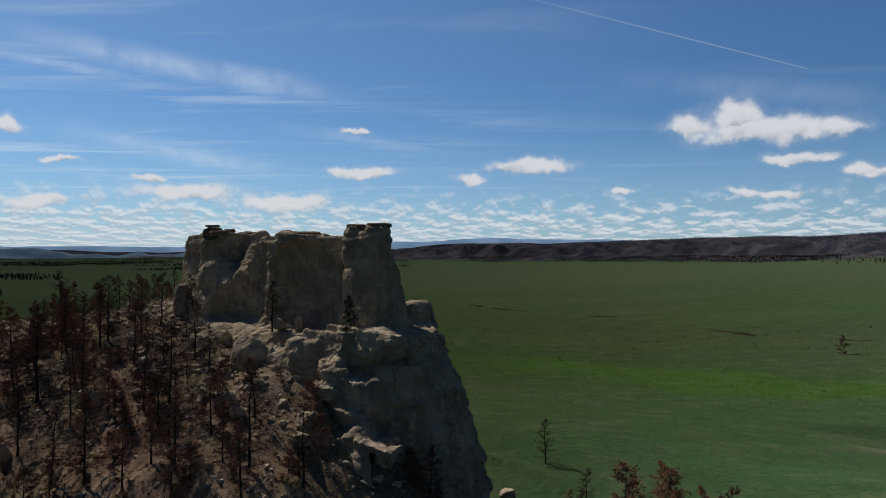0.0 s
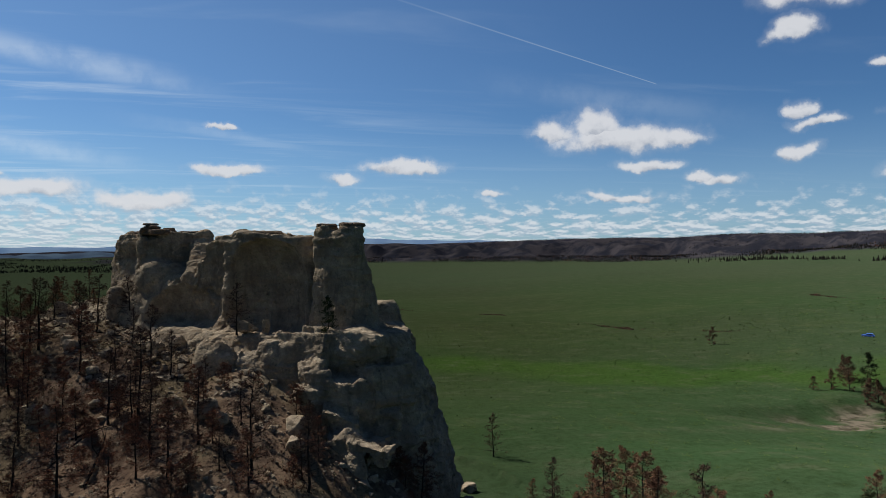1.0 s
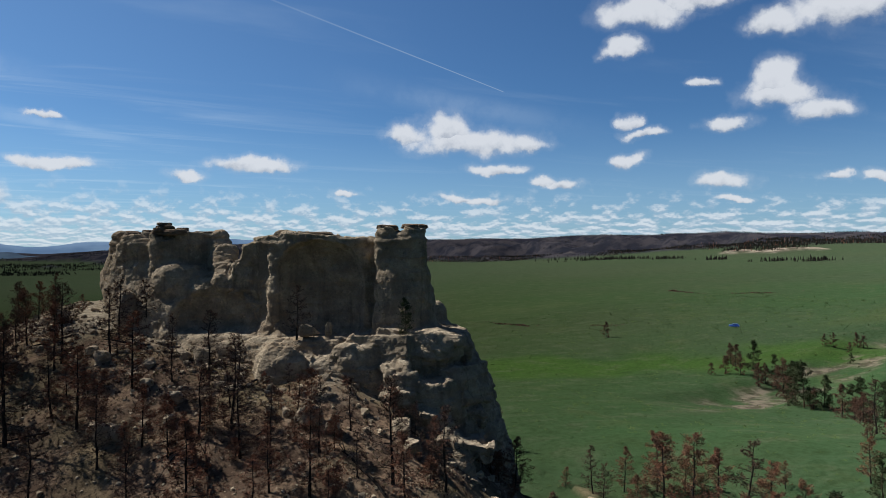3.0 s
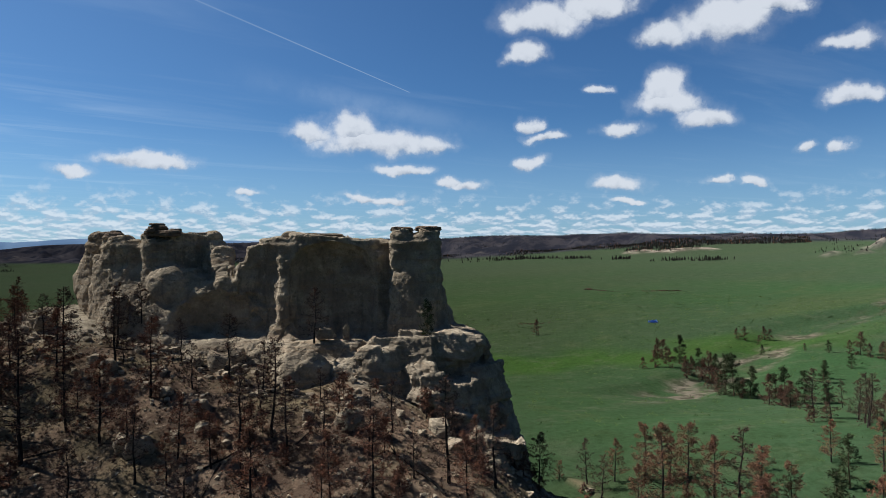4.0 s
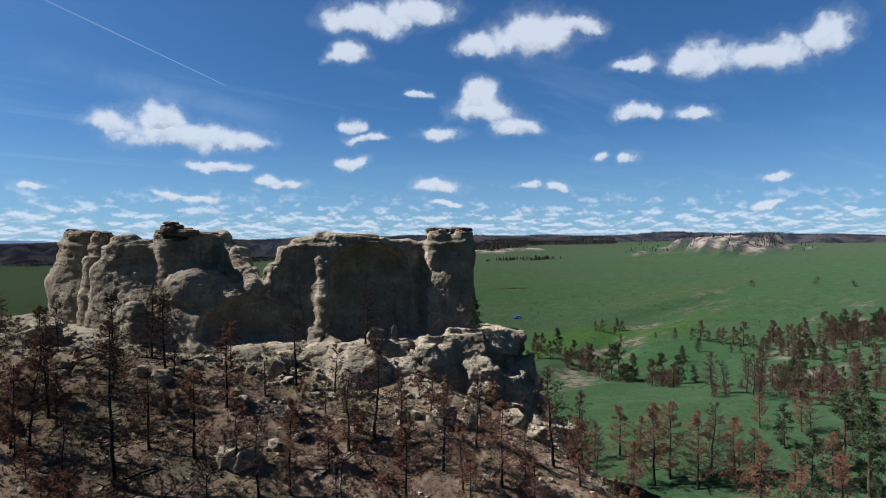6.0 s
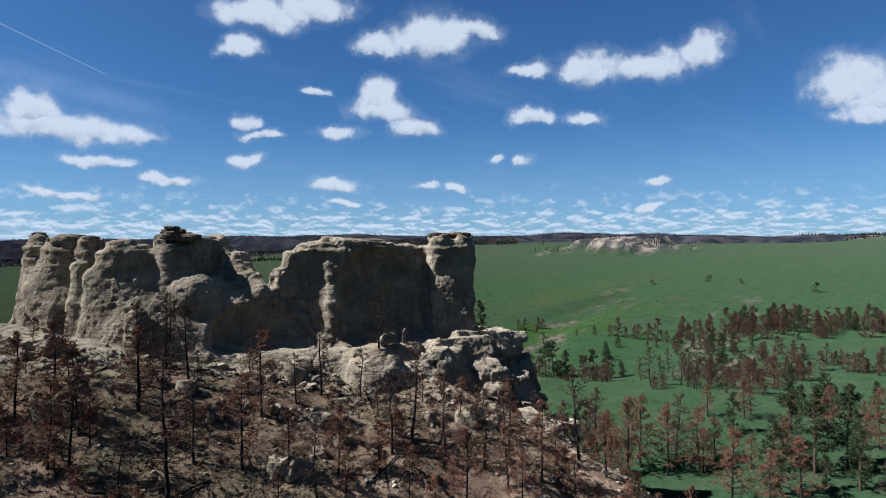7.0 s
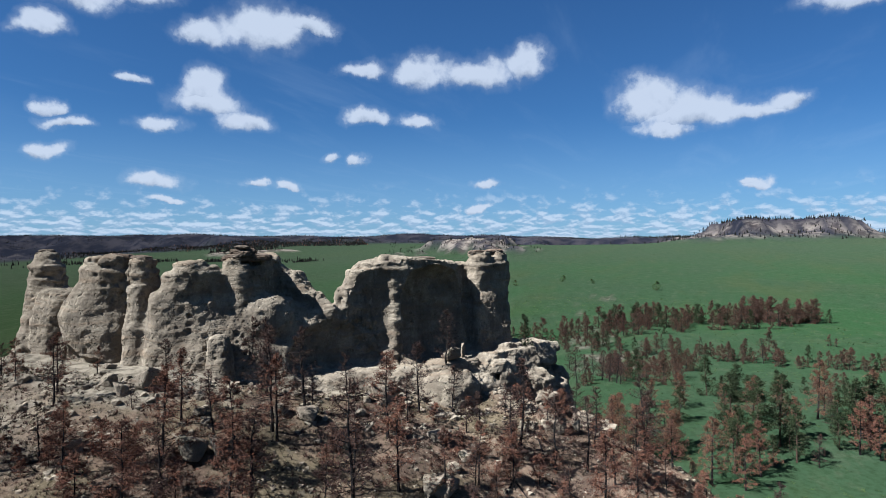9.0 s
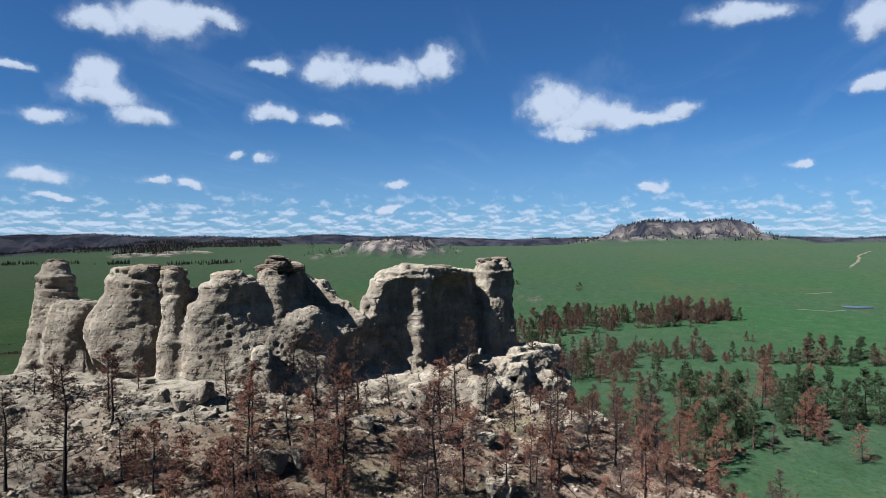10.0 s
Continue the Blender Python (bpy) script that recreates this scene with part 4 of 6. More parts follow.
# ---- trees ----
def tubes(paths, sides=5):
    """Tapered branches: each path is a list of (point, radius)."""
    verts, faces = [], []
    for path in paths:
        start = len(verts)
        for k, (p, r) in enumerate(path):
            ahead = (path[min(k + 1, len(path) - 1)][0] - path[max(k - 1, 0)][0]).normalized()
            u = ahead.cross(Vector((0.3, 0.9, 0.1)) if abs(ahead.z) > 0.7 else Vector((0, 0, 1))).normalized()
            w = ahead.cross(u)
            for i in range(sides):
                a = 2 * math.pi * i / sides
                verts.append(p + (u * math.cos(a) + w * math.sin(a)) * r)
        for k in range(len(path) - 1):
            for i in range(sides):
                j = (i + 1) % sides
                a, b = start + k * sides, start + (k + 1) * sides
                faces.append((a + i, a + j, b + j, b + i))
    return verts, faces


def tuft(rnd, at, size, blades, verts, faces, droop=0.0):
    """A clump of needles: narrow leaves that spray from one twig end."""
    for _ in range(blades):
        way = Vector((rnd.gauss(0, 1), rnd.gauss(0, 1), rnd.gauss(0.15 - droop, 0.7))).normalized()
        side = way.cross(Vector((rnd.gauss(0, 1), rnd.gauss(0, 1), rnd.gauss(0, 1)))).normalized()
        tip, broad = at + way * size * rnd.uniform(0.6, 1.15), size * rnd.uniform(0.06, 0.13)
        k = len(verts)
        verts += [at - side * broad * 0.5, at + way * size * 0.5 + side * broad, tip, at + way * size * 0.5 - side * broad]
        faces.append((k, k + 1, k + 2, k + 3))


def make_tree(name, seed, tall, bare_to, spread_out, limbs, tufts, blades, size, bark, needles, label, category, crooked=0.3, fine=2):
    """A pine: a tapered trunk with limbs that fork, and a crown of small needle clumps."""
    rnd = random.Random(seed)
    trunk, p = [], Vector((0, 0, -0.5))
    steps = 7
    thick = tall * 0.018
    for k in range(steps + 1):
        t = k / steps
        trunk.append((p.copy(), max(0.03, thick * (1.0 - 0.9 * t) * (1.25 if k == 0 else 1.0))))
        p = p + Vector((rnd.gauss(0, crooked) * tall * 0.02, rnd.gauss(0, crooked) * tall * 0.02, (tall + 0.5) / steps))

    def on_trunk(t):
        f = t * steps
        k = min(int(f), steps - 1)
        return trunk[k][0].lerp(trunk[k + 1][0], f - k)
    paths, ends = [], []
    for i in range(limbs):
        t = bare_to + (0.98 - bare_to) * (i + rnd.random()) / limbs
        a = rnd.uniform(0, 2 * math.pi)
        s = (t - bare_to) / (1 - bare_to)
        shape = min(1.0, 0.6 + 2.2 * s) * (1 - 0.94 * s) ** 0.75
        reach = tall * spread_out * shape * rnd.uniform(0.55, 1.15)
        rise = rnd.uniform(-0.12, 0.32) + 0.35 * (t - 0.5)
        q, way = on_trunk(t), Vector((math.cos(a), math.sin(a), rise))
        line, r0 = [(q, tall * 0.0042)], tall * 0.0042
        for k in range(3):
            way = (way + Vector((rnd.gauss(0, 0.22), rnd.gauss(0, 0.22), rnd.gauss(0.08, 0.14)))).normalized()
            q = q + way * reach / 3
            line.append((q, r0 * (0.72 - 0.24 * k)))
            for _ in range(fine):
                w2 = (way + Vector((rnd.gauss(0, 0.7), rnd.gauss(0, 0.7), rnd.gauss(0.1, 0.4)))).normalized()
                e = q + w2 * reach * rnd.uniform(0.14, 0.34)
                paths.append([(q, r0 * 0.4), (e, r0 * 0.12)])
                ends.append((q.lerp(e, 0.6), e))
        ends.append((line[-2][0], q))
        paths.append(line)
    v1, f1 = tubes([trunk], 7)
    v2, f2 = tubes(paths, 3)
    wood = mesh_from("trunk", [tuple(v) for v in v1 + v2], f1 + [tuple(i + len(v1) for i in f) for f in f2])
    wood.materials.append(bark)
    verts, faces = [], []
    for k in range(tufts):
        a, b = ends[rnd.randrange(len(ends))]
        tuft(rnd, a.lerp(b, rnd.random()) + Vector((rnd.gauss(0, 1), rnd.gauss(0, 1), rnd.gauss(0, 1))) * size * 0.3, size, blades, verts, faces)
    tree = tagged(new(name), label, category)
    part("trunk", wood, bark, tree)
    if faces:
        crown = mesh_from("crown", [tuple(v) for v in verts], faces, smooth=False)
        part("crown", crown, needles, tree)
    return tree


RUSTY = "scorched ponderosa pine with rust-brown needles on burnt ground"
BLACK = "charred bare pine with black trunk and thin branches"
LIVE = "green ponderosa pine standing on the prairie edge"
MODELS = {"bush": [], "rust": [], "black": [], "green": [], "far_rust": [], "far_green": []}
for i in range(5):
    MODELS["rust"].append(make_tree("scorched_pine", 10 + i, 10.0, 0.16, 0.35, 46, 900, 4, 0.36, CHAR, RUST, RUSTY, "tree", fine=4))
for i in range(6):
    MODELS["black"].append(make_tree("charred_pine", 30 + i, 10.0, 0.14, 0.33, 46, 520, 4, 0.32, CHAR, DULL, BLACK, "tree", crooked=0.5, fine=4))
for i in range(3):
    MODELS["green"].append(make_tree("green_pine", 50 + i, 10.0, 0.12, 0.27, 38, 560, 5, 0.52, BARK, GREEN, LIVE, "tree"))
for i in range(3):
    MODELS["far_rust"].append(make_tree("scorched_pine", 70 + i, 10.0, 0.05, 0.40, 28, 470, 4, 0.70, CHAR, FAR_RUST, RUSTY, "tree", fine=1))
    MODELS["far_green"].append(make_tree("green_pine", 80 + i, 10.0, 0.04, 0.38, 28, 480, 4, 0.74, BARK, GREEN, LIVE, "tree", fine=1))
MODELS["bush"].append(make_tree("broadleaf_tree", 90, 10.0, 0.12, 0.62, 30, 420, 5, 0.9, BARK, LEAF, "round green broadleaf tree alone on the prairie", "tree", fine=2))
MODELS["scrub"] = [make_tree("scorched_shrub", 95 + i, 10.0, 0.03, 0.55, 18, 210, 4, 1.3, CHAR, RUST, "low scorched pine sapling with rust-brown needles", "shrub", fine=1) for i in range(2)]
USED = set()
GROUPS = {"scrub": "scorched shrubs on the hill", "bush": "lone trees on the prairie", "rust": "burnt pines on the hill", "black": "burnt pines on the hill", "green": "green pines", "far_rust": "pines on the plain", "far_green": "pines on the plain"}


STOOD = []


def tree(kind, x, y, tall, turn=None, sink=0.0, z=None):
    """Stands a tree of that kind and height on the ground."""
    rnd = random.Random(int(x * 131 + y * 977))
    models = MODELS[kind]
    STOOD.append((kind, x, y, tall))
    model = models[rnd.randrange(len(models))]
    z = float(height(x, y)) if z is None else z
    m = pose(x, y, z - sink, rnd.gauss(0, 1.6), rnd.gauss(0, 1.6), rnd.uniform(0, 360) if turn is None else turn) @ Matrix.Scale(tall / 10.0, 4)
    if model not in USED:
        USED.add(model)
        model.matrix_world = m
        return tagged(model, group=GROUPS[kind])
    ob = copy_thing(model, m)
    ob.scale = (tall / 10.0,) * 3
    return ob

# ---- pines, each where it stands ----
tree("black", -59.6, 102.3, 9.1)
tree("black", -61.2, 105.5, 6.9)
tree("black", -51.9, 104.7, 5.6)
tree("black", -49.4, 98.8, 2.4)
tree("rust", -53.3, 92.1, 7.6)
tree("rust", -49.2, 93.8, 6.4)
tree("black", -36.7, 96.0, 6.6)
tree("rust", -57.9, 96.7, 5.1)
tree("black", -57.3, 99.6, 4.5)
tree("rust", -54.9, 94.2, 2.7)
tree("rust", -50.5, 87.5, 7.3)
tree("black", -40.4, 87.5, 7.7)
tree("black", -45.1, 87.9, 8.9)
tree("black", -27.7, 77.4, 5.4)
tree("rust", -37.9, 80.3, 7.9)
tree("rust", -42.6, 77.2, 7.8)
tree("black", -45.1, 80.1, 6.8)
tree("black", -29.1, 69.8, 9.0)
tree("black", -28.8, 66.4, 7.5)
tree("black", -28.9, 74.0, 4.0)
tree("rust", -34.7, 69.2, 5.0)
tree("black", -48.7, 115.1, 3.0)
tree("rust", -44.9, 107.4, 2.6)
tree("rust", -23.4, 68.2, 4.5)
tree("black", -22.4, 63.2, 6.4)
tree("black", -34.0, 86.4, 4.6)
tree("black", -48.7, 78.3, 11.7)
tree("black", -39.8, 92.0, 7.4)
tree("black", -34.1, 96.8, 6.2)
tree("black", -26.6, 63.5, 7.4)
tree("rust", -24.2, 59.0, 7.2)
tree("black", -34.1, 79.8, 4.9)
tree("black", -40.5, 70.9, 6.3)
tree("black", -46.7, 97.4, 5.2)
tree("black", -20.1, 59.4, 4.0)
tree("rust", -36.9, 71.9, 5.8)
tree("black", -49.7, 90.1, 6.1)
tree("black", -13.0, 59.3, 4.5)
tree("black", -17.3, 58.2, 9.1)
tree("rust", -59.4, 89.8, 7.4)
tree("rust", -53.7, 85.8, 6.7)
tree("black", -32.0, 69.9, 7.3)
tree("rust", -33.6, 61.2, 8.5)
tree("black", -38.0, 63.2, 7.7)
tree("rust", -28.8, 58.6, 5.6)
tree("rust", 25.2, 73.5, 8.1)
tree("rust", 21.7, 75.9, 5.9)
tree("rust", 37.7, 64.2, 3.5)
tree("black", 15.6, 99.3, 6.8)
tree("rust", 15.6, 80.7, 3.0)
tree("rust", 28.2, 71.7, 5.8)
tree("black", 17.1, 76.6, 6.3)
tree("black", 15.1, 72.0, 5.6)
tree("rust", 18.6, 64.8, 11.6)
tree("rust", 21.9, 64.0, 11.0)
tree("rust", 21.1, 59.7, 10.6)
tree("rust", 15.8, 66.6, 6.1)
tree("rust", 25.9, 56.3, 9.2)
tree("rust", 29.3, 54.7, 7.0)
tree("rust", 29.2, 49.6, 5.2)
tree("far_green", 34.0, 45.6, 5.2)
tree("black", 26.1, 60.0, 10.8)
tree("rust", -17.2, 55.5, 6.2)
tree("rust", 14.5, 49.7, 10.3)
tree("green", 21.0, 46.0, 10.9)
tree("green", 31.7, 41.5, 12.7)
tree("green", 35.0, 37.5, 12.9)
tree("green", 37.3, 45.5, 11.4)
tree("green", 29.1, 35.8, 9.4)
tree("green", 47.3, 23.4, 8.4)
tree("black", 45.7, 27.4, 6.3)
tree("rust", -27.2, 60.8, 5.5)
tree("rust", -23.4, 56.1, 4.6)
tree("rust", 13.7, 45.1, 8.4)
tree("rust", 37.6, 23.1, 5.9)
tree("black", 28.0, 32.7, 5.5)
tree("far_rust", 146.3, 172.0, 6.9)
tree("far_rust", 143.9, 167.7, 7.6)
tree("far_green", 143.5, 160.4, 9.6)
tree("far_rust", 136.8, 152.6, 5.6)
tree("far_green", 146.5, 154.6, 7.0)
tree("far_rust", 135.1, 142.5, 10.0)
tree("far_green", 141.8, 144.8, 7.9)
tree("far_rust", 126.2, 132.9, 7.2)
tree("far_green", 114.2, 122.1, 10.7)
tree("far_green", 113.5, 119.2, 11.5)
tree("far_rust", 113.5, 116.7, 5.2)
tree("far_green", 119.2, 118.0, 8.0)
tree("far_rust", 111.0, 107.5, 7.8)
tree("far_green", 118.0, 107.9, 9.0)
tree("far_rust", 109.8, 103.7, 5.2)
tree("far_rust", 105.5, 98.9, 6.5)
tree("far_green", 121.5, 104.3, 8.4)
tree("far_green", 127.0, 101.8, 4.9)
tree("black", 116.6, 92.5, 6.6)
tree("black", 79.7, 76.2, 7.1)
tree("far_green", 175.1, 118.9, 4.8)
tree("far_green", 155.8, 117.4, 5.7)
tree("far_green", 192.8, 135.4, 4.4)
tree("far_rust", 197.6, 171.1, 5.4)
tree("far_rust", 208.1, 168.8, 5.5)
tree("far_rust", 209.0, 167.1, 4.8)
tree("far_rust", 190.8, 142.7, 2.7)
tree("far_green", 184.1, 155.1, 3.7)
tree("far_rust", 195.1, 129.3, 4.7)
tree("far_rust", 195.2, 125.8, 8.0)
tree("far_rust", 193.3, 121.7, 4.7)
tree("far_rust", 193.0, 118.0, 5.9)
tree("far_rust", 192.1, 115.9, 6.3)
tree("far_rust", 192.2, 111.9, 7.0)
tree("far_rust", 192.2, 108.4, 9.4)
tree("far_rust", 189.4, 104.0, 5.0)
tree("far_rust", 187.4, 98.3, 5.5)
tree("far_rust", 202.4, 100.6, 8.7)
tree("far_rust", 201.4, 94.0, 7.3)
tree("far_rust", 192.3, 89.1, 8.5)
tree("far_rust", 170.0, 80.7, 6.0)
tree("far_green", 160.4, 74.1, 6.3)
tree("far_rust", 165.9, 84.5, 4.9)
tree("far_rust", 223.7, 94.0, 4.3)
tree("far_rust", 186.4, 76.5, 9.8)
tree("far_rust", 193.5, 74.3, 8.5)
tree("black", 82.0, 72.5, 8.0)
tree("black", 80.1, 70.5, 9.0)
tree("black", 77.4, 68.5, 9.5)
tree("far_rust", 125.5, 81.7, 4.2)
tree("black", 96.3, 68.6, 6.9)
tree("far_rust", 121.5, 73.3, 5.1)
tree("far_green", 110.7, 67.6, 6.3)
tree("far_rust", 120.4, 65.3, 6.3)
tree("black", 130.5, 66.0, 5.1)
tree("far_rust", 106.8, 58.4, 3.0)
tree("far_rust", 118.6, 58.7, 5.3)
tree("far_rust", 133.0, 161.9, 5.7)
tree("far_rust", 135.5, 158.3, 6.5)
tree("far_rust", 137.4, 150.6, 6.3)
tree("far_rust", 137.7, 146.8, 6.7)
tree("far_rust", 118.5, 126.5, 6.5)
tree("far_rust", 107.6, 101.1, 5.3)
tree("far_rust", 111.6, 100.8, 4.6)
tree("far_green", 65.3, 47.9, 8.5)
tree("far_green", 57.9, 45.2, 5.4)
tree("far_green", 59.3, 42.5, 5.7)
tree("far_green", 60.7, 40.2, 5.7)
tree("far_green", 65.3, 38.2, 5.6)
tree("far_green", 65.2, 34.0, 6.8)
tree("far_green", 74.5, 16.5, 5.2)
tree("far_rust", 70.5, 22.4, 2.4)
tree("black", 52.1, 52.9, 5.3)
tree("black", 130.6, 88.0, 7.9)
tree("black", 78.0, 78.5, 9.5)
tree("black", 107.1, 77.4, 6.7)
tree("black", 118.4, 76.5, 5.3)
tree("black", 112.5, 72.3, 6.4)
tree("black", 74.4, 67.4, 5.5)
tree("far_rust", 103.7, 67.5, 6.4)
tree("far_green", 85.8, 64.2, 8.2)
tree("far_rust", 75.1, 61.1, 5.2)
tree("far_rust", 79.6, 57.3, 7.5)
tree("far_rust", 96.9, 54.3, 7.3)
tree("far_rust", 114.1, 51.0, 6.6)
tree("black", 144.3, 46.1, 6.8)
tree("far_rust", 141.7, 42.1, 3.7)
tree("far_rust", 144.4, 39.2, 4.5)
tree("far_green", 141.7, 36.0, 3.3)
tree("far_rust", 140.9, 32.4, 7.2)
tree("far_rust", 138.2, 30.1, 3.9)
tree("black", 138.7, 27.4, 8.2)
tree("far_rust", 136.8, 22.6, 4.6)
tree("far_rust", 140.1, 17.1, 2.8)
tree("far_rust", 137.9, 11.6, 4.8)
tree("far_rust", 137.0, 9.3, 5.1)
tree("far_rust", 135.0, 4.1, 6.7)
tree("far_rust", 136.2, 0.1, 3.7)
tree("far_rust", 135.2, -2.0, 5.3)
tree("far_rust", 136.0, -5.4, 4.0)
tree("far_rust", 178.0, 1.0, 4.0)
tree("far_rust", 160.3, 23.0, 7.4)
tree("far_rust", 142.6, 33.2, 5.1)
tree("black", 150.2, 58.2, 6.4)
tree("far_rust", 147.8, 54.9, 5.0)
tree("far_rust", 147.7, 60.1, 4.1)
tree("far_rust", 146.8, 63.4, 4.7)
tree("black", 149.2, 65.3, 4.3)
tree("far_green", 163.6, 78.5, 6.4)
tree("far_rust", 86.6, 71.3, 3.7)
tree("far_rust", 127.3, 60.6, 3.3)
tree("far_rust", 106.9, 72.4, 5.9)
tree("far_rust", 112.9, 53.3, 4.8)
tree("far_rust", 87.6, 59.5, 4.0)
tree("far_rust", 123.7, 72.2, 6.0)
tree("far_rust", 90.9, 57.0, 4.6)
tree("far_rust", 81.7, 66.3, 3.7)
tree("far_rust", 131.0, 51.6, 3.6)
tree("far_rust", 120.1, 48.9, 4.9)
tree("far_rust", 106.3, 64.0, 4.0)
tree("far_rust", 84.4, 60.9, 4.4)
tree("far_rust", 92.0, 53.0, 4.4)
tree("far_rust", 121.0, 57.4, 5.7)
tree("far_rust", 75.3, 74.7, 3.5)
tree("far_rust", 93.2, 73.2, 4.5)
tree("far_rust", 71.1, 75.5, 3.3)
tree("far_rust", 119.3, 51.2, 4.5)
tree("far_rust", 100.1, 59.5, 4.4)
tree("far_rust", 116.1, 49.8, 4.2)
tree("far_rust", 100.9, 72.6, 5.7)
tree("far_rust", 128.8, 63.4, 4.5)
tree("far_rust", 105.7, 60.1, 4.8)
tree("far_green", 96.5, 57.4, 2.8)
tree("far_rust", 85.6, 58.3, 3.3)
tree("far_rust", 112.0, 61.4, 4.0)
tree("far_rust", 89.3, 67.5, 3.5)
tree("far_rust", 130.7, 55.4, 5.0)
tree("far_rust", 108.6, 70.8, 5.4)
tree("far_rust", 101.5, 69.8, 5.2)
tree("far_rust", 127.4, 52.5, 4.2)
tree("far_rust", 119.1, 63.8, 5.6)
tree("far_rust", 117.8, 54.3, 3.4)
tree("far_rust", 120.6, 54.6, 4.2)
tree("far_rust", 143.1, 23.2, 5.8)
tree("far_rust", 136.6, 47.5, 5.8)
tree("far_rust", 134.5, 23.6, 5.7)
tree("far_rust", 134.5, 7.4, 4.7)
tree("far_green", 145.2, 30.4, 3.7)
tree("far_green", 143.7, 13.9, 5.5)
tree("far_rust", 145.8, 37.1, 5.2)
tree("far_rust", 136.9, 33.3, 4.3)
tree("far_rust", 146.8, 26.6, 4.7)
tree("far_rust", 138.1, 37.8, 5.8)
tree("far_rust", 146.0, 0.8, 4.9)
tree("far_rust", 147.1, 44.4, 3.9)
tree("far_green", 149.6, 44.0, 3.5)
tree("far_rust", 133.1, -3.7, 2.9)
tree("far_rust", 148.3, 42.5, 4.3)
tree("far_rust", 140.5, 4.2, 5.3)
tree("far_rust", 138.6, 23.8, 4.3)
tree("far_rust", 137.7, 17.7, 3.0)
tree("far_rust", 134.0, -0.1, 3.5)
tree("far_rust", 138.3, 40.5, 5.1)
tree("far_green", 146.2, 3.4, 3.1)
tree("far_rust", 143.0, -1.4, 2.8)
tree("far_green", 136.9, -3.6, 5.1)
tree("far_rust", 138.7, 5.4, 5.0)
tree("far_rust", 135.9, 16.5, 3.5)
tree("far_rust", 143.5, 26.1, 4.1)
tree("far_rust", 173.4, 95.8, 7.1)
tree("far_rust", 157.1, 60.4, 5.6)
tree("far_rust", 151.3, 63.7, 4.9)
tree("far_rust", 156.4, 53.3, 3.9)
tree("far_rust", 150.6, 52.5, 4.7)
tree("far_rust", 173.5, 90.2, 4.6)
tree("far_rust", 168.0, 82.7, 6.1)
tree("far_rust", 159.8, 82.8, 5.0)
tree("far_green", 157.6, 68.2, 4.2)
tree("far_rust", 158.4, 73.4, 4.2)
tree("far_rust", 156.7, 81.1, 4.2)
tree("far_rust", 153.9, 73.1, 4.9)
tree("far_rust", 152.3, 55.2, 5.6)
tree("far_rust", 143.6, 63.3, 5.8)
tree("far_rust", 144.1, 55.2, 4.1)
tree("far_green", 165.1, 82.4, 6.1)
tree("far_rust", 165.4, 94.2, 4.9)
tree("far_green", 88.4, 15.8, 2.5)
tree("far_rust", 93.8, 17.8, 3.0)
tree("far_green", 94.8, 6.4, 3.8)
tree("far_rust", 89.7, 22.1, 2.7)
tree("far_green", 102.4, 5.4, 5.0)
tree("far_rust", 85.9, 12.4, 3.0)
tree("far_rust", 85.3, 15.0, 3.0)
tree("far_green", 87.7, 8.1, 3.6)
tree("far_rust", 97.0, 15.8, 4.4)
tree("far_rust", 101.4, 13.2, 4.3)
tree("far_green", 85.3, 24.9, 4.0)
tree("far_green", 91.5, 14.8, 4.0)
tree("far_rust", 102.6, 18.8, 2.8)
tree("far_rust", 254.3, 11.6, 10.2)
tree("far_green", 224.8, 61.0, 10.6)
tree("far_rust", 248.5, 36.8, 10.4)
tree("far_rust", 232.9, 54.5, 8.8)
tree("far_rust", 208.7, 52.8, 5.9)
tree("far_rust", 228.1, 77.9, 10.3)
tree("far_rust", 228.6, 69.2, 8.2)
tree("far_rust", 245.6, 7.0, 9.1)
tree("far_rust", 244.9, 47.7, 9.0)
tree("far_rust", 236.2, 32.9, 9.3)
tree("far_rust", 259.1, 17.8, 11.1)
tree("far_rust", 231.8, 28.6, 5.6)
tree("far_rust", 247.3, 21.3, 8.8)
tree("far_rust", 212.6, 67.8, 5.7)
tree("far_rust", 251.5, 22.6, 9.2)
tree("far_rust", 260.4, -2.6, 10.5)
tree("far_green", 215.6, 82.0, 6.9)
tree("far_rust", 220.2, 35.3, 7.2)
tree("far_rust", 267.0, 16.0, 11.3)
tree("far_rust", 255.9, -5.1, 10.0)
tree("far_rust", 241.7, 8.3, 10.5)
tree("far_rust", 223.9, 79.8, 6.7)
tree("far_rust", 250.9, 17.4, 8.3)
tree("far_rust", 224.9, 57.2, 9.9)
tree("far_rust", 194.4, 68.2, 8.8)
tree("far_rust", 228.8, 50.7, 9.0)
tree("far_rust", 219.2, 87.1, 10.2)
tree("far_rust", 248.7, 41.3, 7.2)
tree("far_green", 248.9, 47.0, 6.1)
tree("far_green", 212.4, 70.2, 5.9)
tree("far_green", 240.7, 42.8, 9.8)
tree("far_rust", 236.8, 47.5, 5.9)
tree("far_rust", 236.8, 66.1, 8.7)
tree("far_green", 251.7, 24.8, 6.6)
tree("far_rust", 262.7, 13.2, 10.7)
tree("far_rust", 259.8, -6.3, 7.3)
tree("far_green", 249.5, 6.5, 7.7)
tree("far_green", 227.1, 21.6, 8.6)
tree("far_green", 227.5, 85.0, 6.8)
tree("far_rust", 202.8, 80.6, 10.1)
tree("far_rust", 263.0, -10.9, 10.7)
tree("far_rust", 263.6, -7.7, 7.7)
